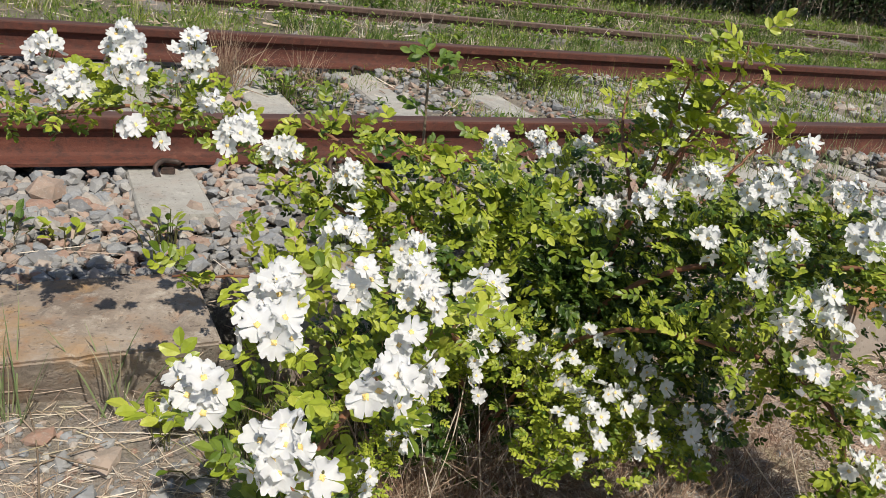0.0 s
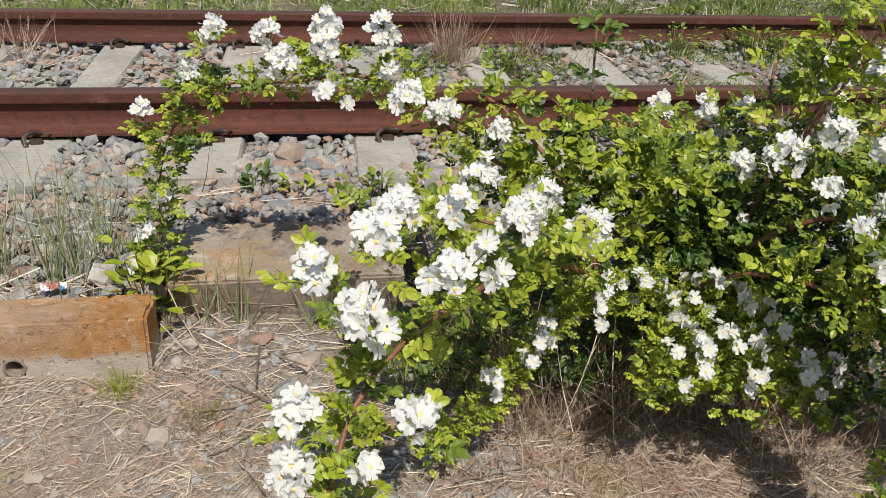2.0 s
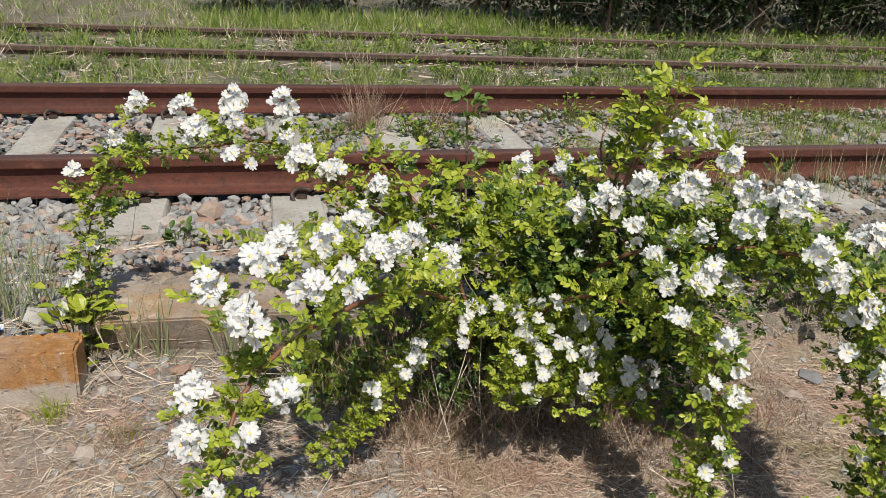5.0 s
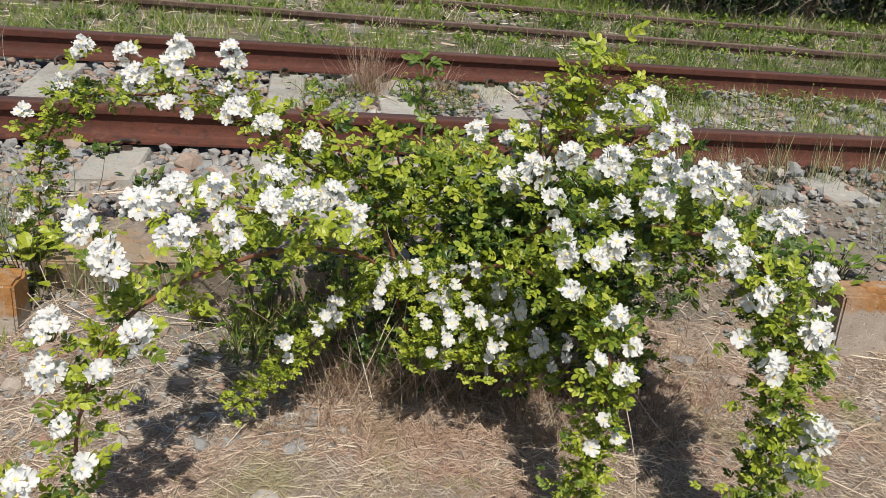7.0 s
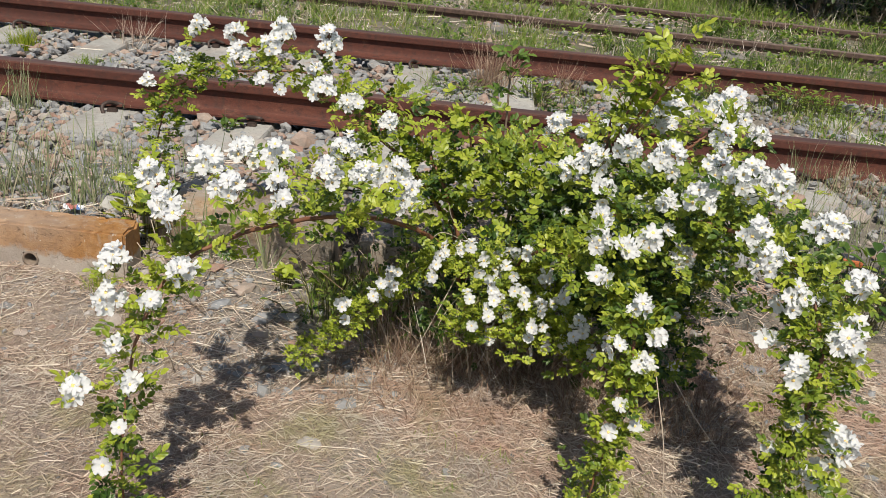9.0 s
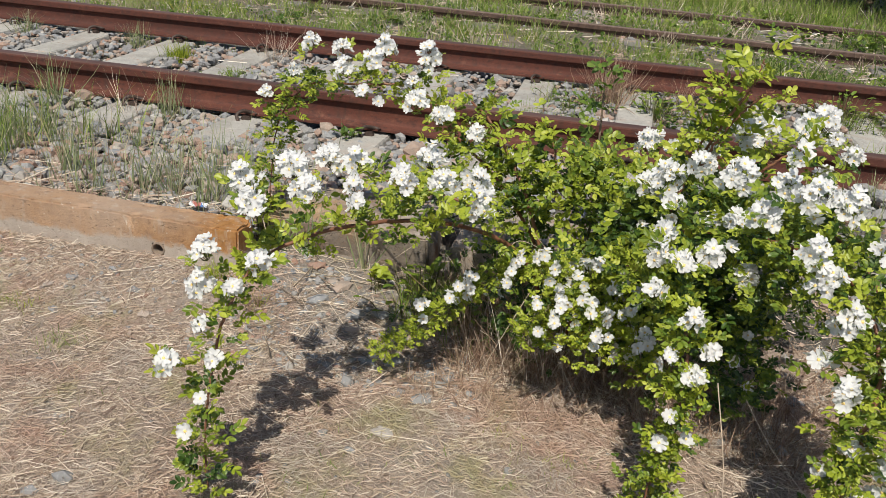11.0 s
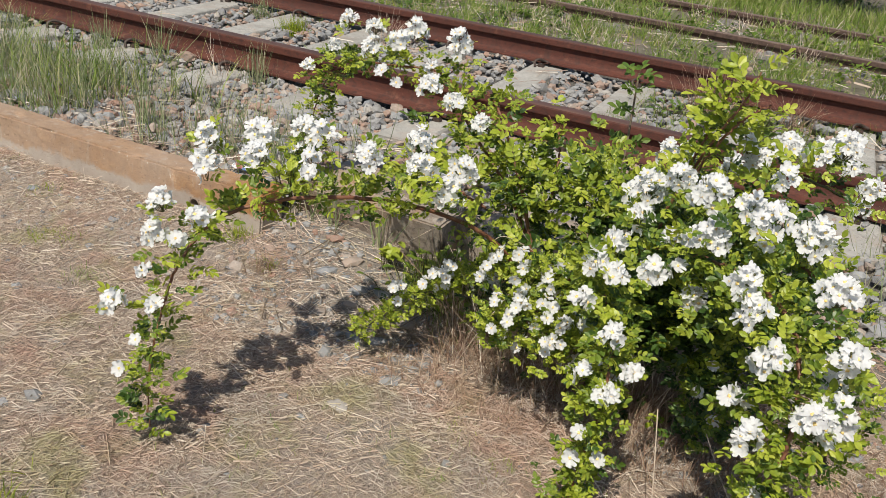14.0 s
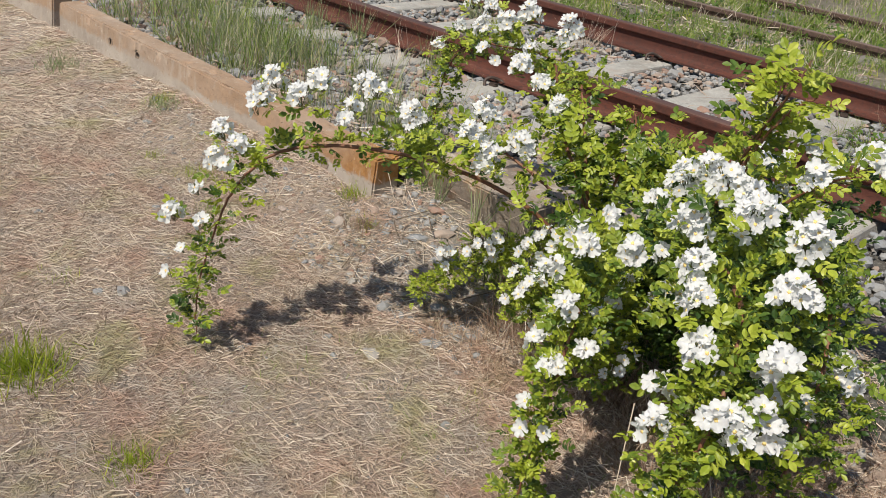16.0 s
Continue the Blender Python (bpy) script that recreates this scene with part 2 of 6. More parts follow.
def mat_leaf(name, a, b, c3, glow, thin=0.32, rough=0.42):
    k = Mat(name, rough)
    k.b.inputs["Specular IOR Level"].default_value = 0.45
    c = k.ramp(k.island(), (0.0, a), (0.55, b), (1.0, c3))
    vein = k.noise(120.0, 3, 0.6)
    c = k.mix(k.ramp(vein, (0.35, (0.25, 0.25, 0.25)), (0.6, (0, 0, 0))), c, tuple(x * 0.6 for x in a))
    k.color(c).bump(vein, 0.25, 0.002)
    k.thin(k.mix(1.0, c, glow, "MULTIPLY"), thin)
    return k.m


def mat_blade(name, stops, thin=0.25):
    k = Mat(name, 0.6)
    k.b.inputs["Specular IOR Level"].default_value = 0.3
    c = k.ramp(k.island(), *stops)
    k.color(c)
    k.thin(c, thin)
    return k.m


def mat_straw(name, stops):
    """Loose straw, each stalk its own tone, greener, redder or greyer in broad patches."""
    k = Mat(name, 0.75)
    k.b.inputs["Specular IOR Level"].default_value = 0.25
    c = k.ramp(k.island(), *stops)
    moss = k.noise(2.9, 6, 0.72, (1.3, 1, 1))
    c = k.mix(k.ramp(moss, (0.52, (0, 0, 0)), (0.65, (0.65, 0.65, 0.65))), c, (0.38, 0.355, 0.165))
    pink = k.noise(2.3, 6, 0.7, (1, 1.6, 1))
    c = k.mix(k.ramp(pink, (0.50, (0, 0, 0)), (0.62, (0.65, 0.65, 0.65))), c, (0.51, 0.33, 0.25))
    grey = k.noise(4.1, 5, 0.7, (1, 1.2, 1))
    c = k.mix(k.ramp(grey, (0.52, (0, 0, 0)), (0.64, (0.55, 0.55, 0.55))), c, (0.46, 0.425, 0.385))
    k.color(c)
    k.thin(c, 0.1)
    return k.m


def mat_petal():
    k = Mat("white_petal", 0.5)
    k.b.inputs["Specular IOR Level"].default_value = 0.2
    v = k.noise(90.0, 3, 0.6)
    c = k.ramp(v, (0.3, (0.84, 0.84, 0.84)), (0.6, (0.90, 0.90, 0.91)))
    k.color(c).bump(k.noise(260.0, 3, 0.6), 0.15, 0.001)
    k.thin((0.90, 0.91, 0.89), 0.46)
    return k.m


def mat_plain(name, c1, c2, rough=0.7, scale=60.0, bump=0.3, metal=0.0):
    k = Mat(name, rough, metal)
    f = k.noise(scale, 4, 0.65)
    k.color(k.ramp(f, (0.3, c1), (0.7, c2))).bump(f, bump, 0.002)
    return k.m


RUST, RAIL_TOP = mat_rust(), mat_rail_top()
OLD_RUST = mat_plain("old_dark_rust", (0.045, 0.026, 0.02), (0.13, 0.08, 0.058), 0.8, 24, 0.5)
OLD_TOP = mat_plain("old_rail_head", (0.10, 0.07, 0.055), (0.20, 0.145, 0.115), 0.7, 30, 0.3)
SLEEPER = mat_concrete("sleeper_concrete", (0.40, 0.385, 0.35), (0.29, 0.275, 0.245), (0.46, 0.44, 0.40), 0.35)
KERB_GREY = mat_concrete("weathered_kerb_concrete", (0.34, 0.28, 0.225), (0.18, 0.14, 0.11), (0.44, 0.39, 0.33), 0.9)
KERB_ORANGE = mat_kerb_orange()
STONE = mat_stone("crushed_stone", 0.95)
STONE_OB = mat_stone("crushed_stone_single", 0.95, True)
GROUND, BED, MEADOW = mat_ground(), mat_bed(), mat_meadow()
LEAF_YOUNG = mat_leaf("young_rose_leaf", (0.25, 0.320, 0.025), (0.365, 0.43, 0.042), (0.50, 0.53, 0.080), (1.0, 1.0, 0.45), 0.27)
LEAF_MID = mat_leaf("green_rose_leaf", (0.088, 0.148, 0.016), (0.185, 0.248, 0.026), (0.335, 0.380, 0.045), (1.1, 1.15, 0.4), 0.20)
# mature green, darkened further so the inside of the bush reads as shaded
LEAF_DEEP_SHADED = mat_leaf("deep_green_shaded_rose_leaf", (0.022, 0.052, 0.008), (0.050, 0.098, 0.013), (0.110, 0.170, 0.022), (1.0, 1.1, 0.4), 0.10)
LEAF_WEED = mat_leaf("weed_leaf", (0.05, 0.105, 0.016), (0.10, 0.175, 0.027), (0.20, 0.27, 0.045), (1.1, 1.2, 0.5), 0.3, 0.55)
LEAF_LIME_WEED = mat_leaf("lime_weed_leaf", (0.10, 0.18, 0.022), (0.19, 0.28, 0.035), (0.33, 0.39, 0.06), (1.1, 1.2, 0.5), 0.3, 0.5)
LEAF_HEDGE = mat_leaf("hedge_leaf", (0.012, 0.026, 0.009), (0.03, 0.058, 0.017), (0.085, 0.125, 0.040), (1.0, 1.0, 0.6), 0.2)
GRASS = mat_blade("green_grass", ((0.0, (0.11, 0.19, 0.03)), (0.5, (0.21, 0.30, 0.05)), (0.85, (0.34, 0.38, 0.11)), (1.0, (0.50, 0.45, 0.25))))
GRASS_DEEP = mat_blade("deep_green_grass", ((0.0, (0.05, 0.10, 0.018)), (0.5, (0.12, 0.19, 0.035)), (0.85, (0.24, 0.28, 0.08)), (1.0, (0.42, 0.38, 0.21))))
GRASS_GREY = mat_blade("grey_green_grass", ((0.0, (0.17, 0.23, 0.10)), (0.5, (0.28, 0.325, 0.155)), (0.78, (0.40, 0.40, 0.24)), (1.0, (0.56, 0.49, 0.35))))
GRASS_LIME = mat_blade("lime_grass", ((0.0, (0.17, 0.25, 0.02)), (0.6, (0.33, 0.40, 0.03)), (1.0, (0.48, 0.47, 0.08))), 0.35)
STRAW = mat_blade("dry_straw", ((0.0, (0.30, 0.21, 0.165)), (0.35, (0.48, 0.37, 0.29)), (0.7, (0.66, 0.56, 0.44)), (1.0, (0.86, 0.79, 0.68))), 0.1)
THATCH = mat_straw("matted_old_straw", ((0.0, (0.19, 0.135, 0.10)), (0.22, (0.40, 0.305, 0.23)), (0.45, (0.50, 0.41, 0.30)), (0.62, (0.60, 0.465, 0.375)), (0.82, (0.64, 0.55, 0.45)), (1.0, (0.77, 0.68, 0.57))))
LITTER = mat_straw("mown_straw", ((0.0, (0.30, 0.21, 0.16)), (0.35, (0.52, 0.41, 0.32)), (0.7, (0.70, 0.60, 0.48)), (1.0, (0.86, 0.78, 0.66))))
BROWN_GRASS = mat_blade("withered_grass", ((0.0, (0.19, 0.115, 0.08)), (0.5, (0.36, 0.24, 0.165)), (1.0, (0.55, 0.43, 0.31))), 0.15)
PETAL = mat_petal()
STAMEN = mat_plain("yellow_stamen", (0.78, 0.50, 0.10), (0.90, 0.76, 0.38), 0.7, 400, 0.3)
CANE_RED = mat_plain("red_brown_cane", (0.15, 0.055, 0.03), (0.24, 0.115, 0.06), 0.55, 40)
CANE_GREEN = mat_plain("green_cane", (0.065, 0.07, 0.022), (0.13, 0.12, 0.042), 0.55, 40)
CANE_DRY = mat_plain("dry_grey_cane", (0.14, 0.10, 0.07), (0.26, 0.20, 0.14), 0.8, 60)
CLIP = mat_plain("blackened_steel_clip", (0.035, 0.027, 0.025), (0.10, 0.065, 0.05), 0.6, 70, 0.4, 0.2)

# ---------------------------------------------------------------- mesh tools
RNG = np.random.default_rng(7)


def np_mesh(name, verts, faces, mats, index=None, smooth=False):
    """A mesh from arrays: verts (n, 3), faces (m, k)."""
    verts, faces = np.asarray(verts, np.float32), np.asarray(faces, np.int32)
    me = bpy.data.meshes.new(name)
    m, k = faces.shape
    me.vertices.add(len(verts))
    me.vertices.foreach_set("co", verts.ravel())
    me.loops.add(m * k)
    me.loops.foreach_set("vertex_index", faces.ravel())
    me.polygons.add(m)
    me.polygons.foreach_set("loop_start", np.arange(0, m * k, k, dtype=np.int32))
    me.polygons.foreach_set("loop_total", np.full(m, k, np.int32))
    for x in mats:
        me.materials.append(x)
    if index is not None:
        me.polygons.foreach_set("material_index", np.asarray(index, np.int32))
    me.polygons.foreach_set("use_smooth", np.full(m, smooth))
    me.update(calc_edges=True)
    return me


def bm_mesh(name, bm, mats, smooth=False):
    me = bpy.data.meshes.new(name)
    bm.normal_update()
    bm.to_mesh(me)
    bm.free()
    for x in (mats if isinstance(mats, (list, tuple)) else [mats]):
        me.materials.append(x)
    if smooth:
        me.polygons.foreach_set("use_smooth", np.ones(len(me.polygons), bool))
    return me


def part(name, me, parent, label="", m=None):
    ob = new(name, me)
    ob.parent = parent
    if m is not None:
        ob.matrix_basis = m
    return tagged(ob, label)


def thing(name, label, category, at=(0, 0, 0), group="", kind=""):
    ob = new(name)
    ob.empty_display_size = 0.05
    ob.location = at
    return tagged(ob, label, category, group, kind)


def frames_of(d, up=None):
    """Orthonormal frames (n, 3, 3), columns: along d, sideways, normal."""
    d = d / np.linalg.norm(d, axis=1, keepdims=True)
    up = np.tile([0, 0, 1.0], (len(d), 1)) if up is None else up
    s = np.cross(up, d)
    ln = np.linalg.norm(s, axis=1, keepdims=True)
    s = np.where(ln < 1e-4, np.tile([1.0, 0, 0], (len(d), 1)), s / np.maximum(ln, 1e-4))
    n = np.cross(d, s)
    return np.stack([d, s, n], axis=2)


def scatter(tv, tf, pos, fr, scale):
    """Copies of a template (tv, tf) at pos with frames fr and scale (n,) or (n, 3)."""
    n, v = len(pos), len(tv)
    scale = scale[:, None] if scale.ndim == 1 else scale
    local = tv[None] * scale[:, None, :]
    out = np.einsum("nij,nvj->nvi", fr, local) + pos[:, None, :]
    faces = tf[None] + (np.arange(n) * v)[:, None, None]
    return out.reshape(-1, 3), faces.reshape(-1, tf.shape[1])


LEAFLET_V = np.array([(0, 0, 0), (0.30, 0, -0.035), (0.66, 0, -0.03), (1, 0, -0.12), (0.20, 0.20, 0.03), (0.55, 0.31, 0.06), (0.86, 0.18, -0.01),
                      (0.20, -0.20, 0.03), (0.55, -0.31, 0.06), (0.86, -0.18, -0.01)])
LEAFLET_F = np.array([(0, 1, 4), (1, 5, 4), (1, 2, 5), (2, 6, 5), (2, 3, 6), (0, 7, 1), (1, 7, 8), (1, 8, 2), (2, 8, 9), (2, 9, 3)])


def compound_leaves(pos, out, size, pairs=3):
    """Pinnate rose leaves: a rachis and paired leaflets. Returns leaflet and rachis geometry."""
    n = len(pos)
    fr = frames_of(out, np.tile([0.03, -0.50, 1.0], (n, 1)))
    roll = RNG.normal(0, 0.40, n)
    c, s = np.cos(roll)[:, None], np.sin(roll)[:, None]
    side, nor = fr[:, :, 1] * c + fr[:, :, 2] * s, -fr[:, :, 1] * s + fr[:, :, 2] * c
    fr = np.stack([fr[:, :, 0], side, nor], axis=2)
    P, FR, SC = [], [], []
    stations = [(0.30 + 0.22 * i, sg) for i in range(pairs) for sg in (1, -1)] + [(0.30 + 0.22 * (pairs - 1) + 0.14, 0)]
    for u, sg in stations:
        droop = -0.18 * u * u
        p = pos + (fr[:, :, 0] * u + fr[:, :, 2] * droop) * (size * 2.4)[:, None]
        ang = np.where(sg == 0, 0.0, sg * (0.95 + RNG.normal(0, 0.12, n)))
        d = fr[:, :, 0] * np.cos(ang)[:, None] + fr[:, :, 1] * np.sin(ang)[:, None] + fr[:, :, 2] * RNG.normal(-0.08, 0.22, n)[:, None]
        P.append(p)
        FR.append(frames_of(d, fr[:, :, 2] + RNG.normal(0, 0.22, (n, 3))))
        SC.append(size * RNG.uniform(0.8, 1.15, n) * (1.12 if sg == 0 else 0.82 + 0.3 * u))
    V, F = scatter(LEAFLET_V, LEAFLET_F, np.concatenate(P), np.concatenate(FR), np.concatenate(SC))
    tv = np.array([(0, 0.006, 0), (0, -0.006, 0), (1, 0.004, -0.16), (1, -0.004, -0.16), (0.5, 0.006, -0.04), (0.5, -0.006, -0.04)])
    tf = np.array([(0, 1, 5), (0, 5, 4), (4, 5, 3), (4, 3, 2)])
    RV, RF = scatter(tv, tf, pos, fr, size * 2.4 * (0.30 + 0.22 * (pairs - 1) + 0.14))
    return V, F, RV, RF


def join(parts):
    """Joins (verts, faces, material index) lists."""
    V, F, I, k = [], [], [], 0
    for v, f, i in parts:
        V.append(v)
        F.append(f + k)
        I.append(np.full(len(f), i) if np.isscalar(i) else i)
        k += len(v)
    return np.concatenate(V), np.concatenate(F), np.concatenate(I)


BLADE_V = np.array([(-0.5, 0, 0), (0.5, 0, 0), (-0.42, 0.10, 0.4), (0.42, 0.10, 0.4), (-0.25, 0.34, 0.75), (0.25, 0.34, 0.75), (0, 0.75, 1.0)])
BLADE_F = np.array([(0, 1, 3), (0, 3, 2), (2, 3, 5), (2, 5, 4), (4, 5, 6)])


def blades(pos, height, width, bend=1.0, lean=0.25):
    """Grass blades that rise from pos, each bent over its own way."""
    n = len(pos)
    a = RNG.uniform(0, 2 * math.pi, n)
    lx, ly = RNG.normal(0, lean, n), RNG.normal(0, lean, n)
    up = np.stack([lx, ly, np.ones(n)], 1)
    up /= np.linalg.norm(up, axis=1, keepdims=True)
    side = np.stack([np.cos(a), np.sin(a), np.zeros(n)], 1)
    side -= up * np.sum(side * up, 1, keepdims=True)
    side /= np.linalg.norm(side, axis=1, keepdims=True)
    fwd = np.cross(up, side)
    fr = np.stack([side, fwd, up], 2)
    h = height * RNG.uniform(0.55, 1.15, n)
    b = bend * h * RNG.uniform(0.1, 1.0, n)
    return scatter(BLADE_V, BLADE_F, pos, fr, np.stack([np.full(n, width) * RNG.uniform(0.7, 1.2, n), b, h], 1))


STRAW_V = np.array([(-0.5, -0.5, 0), (-0.5, 0.5, 0), (0, -0.5, 0.02), (0, 0.5, 0.02), (0.5, -0.4, 0), (0.5, 0.4, 0), (-0.5, 0, 0.9), (0, 0, 0.92), (0.5, 0, 0.9)])
STRAW_F = np.array([(0, 2, 7), (0, 7, 6), (2, 4, 8), (2, 8, 7), (3, 1, 6), (3, 6, 7), (5, 3, 7), (5, 7, 8)])


STRAW_SHORT_V = np.array([(-0.5, -0.5, 0), (-0.5, 0.5, 0), (0.5, -0.4, 0), (0.5, 0.4, 0), (-0.5, 0, 0.9), (0.5, 0, 0.9)])
STRAW_SHORT_F = np.array([(0, 2, 5), (0, 5, 4), (3, 1, 4), (3, 4, 5)])


def straws(pos, length, width, tilt=0.12, short=False):
    n = len(pos)
    a = RNG.uniform(0, 2 * math.pi, n)
    d = np.stack([np.cos(a), np.sin(a), RNG.normal(0, tilt, n)], 1)
    fr = frames_of(d)
    ln = np.minimum(length * RNG.lognormal(-0.15, 0.6, n), 0.26)
    w = width * RNG.lognormal(-0.05, 0.35, n)
    return scatter(*((STRAW_SHORT_V, STRAW_SHORT_F) if short else (STRAW_V, STRAW_F)), pos, fr, np.stack([ln, w, w], 1))


def tube(points, radii, sides=7):
    """A tapered tube along points."""
    pts = np.asarray(points, float)
    d = np.gradient(pts, axis=0)
    fr = frames_of(d, np.tile([0.31, 0.17, 0.93], (len(pts), 1)))
    a = np.arange(sides) * 2 * math.pi / sides
    ring = np.stack([np.cos(a), np.sin(a)], 1)
    V = pts[:, None, :] + np.asarray(radii)[:, None, None] * (fr[:, None, :, 1] * ring[None, :, :1] + fr[:, None, :, 2] * ring[None, :, 1:])
    n = len(pts)
    i = np.arange(n - 1)[:, None] * sides
    j, j2 = np.arange(sides)[None], (np.arange(sides)[None] + 1) % sides
    q = np.stack([i + j, i + j2, i + sides + j2, i + sides + j], -1).reshape(-1, 4)
    F = np.concatenate([q[:, [0, 1, 2]], q[:, [0, 2, 3]]])
    return V.reshape(-1, 3), F


def curve(points, n):
    """n points on a smooth line through the given ones."""
    p = np.asarray(points, float)
    p = np.vstack([2 * p[0] - p[1], p, 2 * p[-1] - p[-2]])
    k = len(p) - 3
    out = []
    for t in np.linspace(0, k - 1e-6, n):
        i, u = int(t), t - int(t)
        a, b, c, d = p[i:i + 4]
        out.append(0.5 * (2 * b + (c - a) * u + (2 * a - 5 * b + 4 * c - d) * u * u + (3 * b - a - 3 * c + d) * u ** 3))
    return np.array(out)


def fbm(x, y, s, seed=0.0):
    return noise.fractal(Vector((x * s, y * s, seed)), 1.0, 2.0, 4)


def smooth(a, b, x):
    u = min(1.0, max(0.0, (x - a) / (b - a)))
    return u * u * (3 - 2 * u)


# ---------------------------------------------------------------- ground
KERB_BACK = 1.74
SLEEPER_TOP = 0.185


def ground_z(x, y):
    """Height of the earth: a worn strip, the track bed behind the kerb, the lower weedy second track."""
    front = -0.042 + 0.075 * smooth(1.20, 1.60, y) * (1 - smooth(0.2, 1.0, x)) + 0.018 * fbm(x, y, 1.6) + 0.006 * fbm(x, y, 9.0, 3)
    front += 0.030 * smooth(1.15, 1.55, y) * smooth(-2.0, -1.0, x) * (1 - smooth(-0.1, 0.35, x))
    front += 0.070 * smooth(1.42, 1.78, y) * smooth(0.22, 0.36, x) * (1 - smooth(0.95, 1.5, x))
    bed = 0.132 + 0.02 * fbm(x, y, 2.0, 5) + 0.038 * smooth(2.0, 2.5, x) * smooth(1.85, 2.1, y)
    far = 0.068 + 0.03 * fbm(x, y, 1.2, 8) + 0.10 * smooth(9.4, 13.0, y)
    back = KERB_BACK + 0.24 * smooth(0.27, 0.33, x) * (1 - smooth(1.60, 1.95, x))
    k = smooth(back - 0.04, back + 0.10, y)
    z = front * (1 - k) + bed * k
    f = smooth(4.9, 5.9, y)
    return z * (1 - f) + far * f


def ground_sheet():
    xs = np.concatenate([np.linspace(-400, -8, 10), np.linspace(-7, -2.2, 25), np.arange(-2.1, 3.4, 0.035), np.linspace(3.5, 16, 60), np.linspace(18, 400, 12)])
    ys = np.concatenate([np.linspace(-400, -4, 8), np.linspace(-3.5, -0.2, 18), np.arange(-0.1, 2.2, 0.03), np.arange(2.22, 5.0, 0.07), np.arange(5.0, 13.5, 0.18),
                         np.linspace(14, 30, 10), np.linspace(45, 500, 8)])
    V = np.array([(x, y, ground_z(x, y)) for y in ys for x in xs])
    nx, ny = len(xs), len(ys)
    i = (np.arange(ny - 1)[:, None] * nx + np.arange(nx - 1)[None]).ravel()
    F = np.stack([i, i + 1, i + nx + 1, i + nx], 1)
    cy = V[F].mean(1)[:, 1]
    cx = V[F].mean(1)[:, 0]
    wob = np.array([fbm(a, b, 1.5, 2) for a, b in zip(cx, cy)])
    idx = np.where((cy < KERB_BACK + 0.03) | ((cx > 0.28) & (cx < 1.9) & (cy < KERB_BACK + 0.2)), 0, np.where(cy < 5.3 + 0.35 * wob, 1, 2))
    ob = new("ground", np_mesh("ground", V, F, [GROUND, BED, MEADOW], idx, True))
    tagged(ob, "dry straw-covered earth beside a gravel track bed and weeds", "ground", kind="structure")
    return ob


ground_sheet()


def gz(P):
    return np.array([ground_z(x, y) for x, y in P])


# ---------------------------------------------------------------- rails and sleepers
def rail_profile():
    """Half profile of a flat-bottomed rail, mirrored: foot, web and head."""
    half = [(0.0635, 0.0), (0.0635, 0.010), (0.055, 0.0135), (0.040, 0.018), (0.027, 0.0235), (0.018, 0.031), (0.0135, 0.041), (0.0115, 0.055), (0.0112, 0.070), (0.0120, 0.085),
            (0.0145, 0.096), (0.019, 0.103), (0.026, 0.1075), (0.0345, 0.111), (0.0355, 0.115), (0.0355, 0.142), (0.033, 0.148), (0.026, 0.1515), (0.012, 0.153)]
    return [(a, b) for a, b in half] + [(-a, b) for a, b in reversed(half)]


def rail(name, y, top, x0, x1, label, steps=60, mats=None):
    prof = rail_profile()
    n = len(prof)
    xs = np.linspace(x0, x1, steps)
    V = np.array([(x, y + a, top - 0.153 + b) for x in xs for a, b in prof])
    i = (np.arange(steps - 1)[:, None] * n + np.arange(n)[None])
    j = (np.arange(steps - 1)[:, None] * n + (np.arange(n)[None] + 1) % n)
    F = np.stack([i.ravel(), j.ravel(), (j + n).ravel(), (i + n).ravel()], 1)
    zz = V[F].mean(1)[:, 2] - (top - 0.153)
    ob = thing(name, label, "rail", (0, y, top - 0.153), "rails of the railway tracks")
    mats = mats or [RUST, RAIL_TOP]
    base = np.array((0, y, top - 0.153))
    for piece, low, high, what in (("rail_foot", -1, 0.034, "rusty flat foot"), ("rail_web", 0.034, 0.106, "rusty web"), ("rail_head", 0.106, 1, "rusty head with a worn brown top")):
        s = (zz > low) & (zz <= high)
        part(piece, np_mesh(piece, V - base, F[s], mats, (zz[s] > 0.1485).astype(int), piece == "rail_web"), ob, what)
    return ob


RAIL_NEAR, RAIL_FAR, TOP = 2.967, 4.472, 0.35
rail("rail", RAIL_NEAR, TOP, -40, 60, "rusty red-brown steel rail on concrete sleepers in gravel")
rail("rail", RAIL_FAR, TOP, -40, 60, "rusty red-brown steel rail on concrete sleepers in gravel")
# the second track closes in on the first towards positive x
CLOSE = math.atan(-0.072)
OLD_NEAR, OLD_FAR = 7.15, 8.66
for yy in (OLD_NEAR, OLD_FAR):
    rail("rail", yy, 0.165, -40, 60, "dark rusty rail sunk in weeds and grass", mats=[OLD_RUST, OLD_TOP]).rotation_euler.z = CLOSE


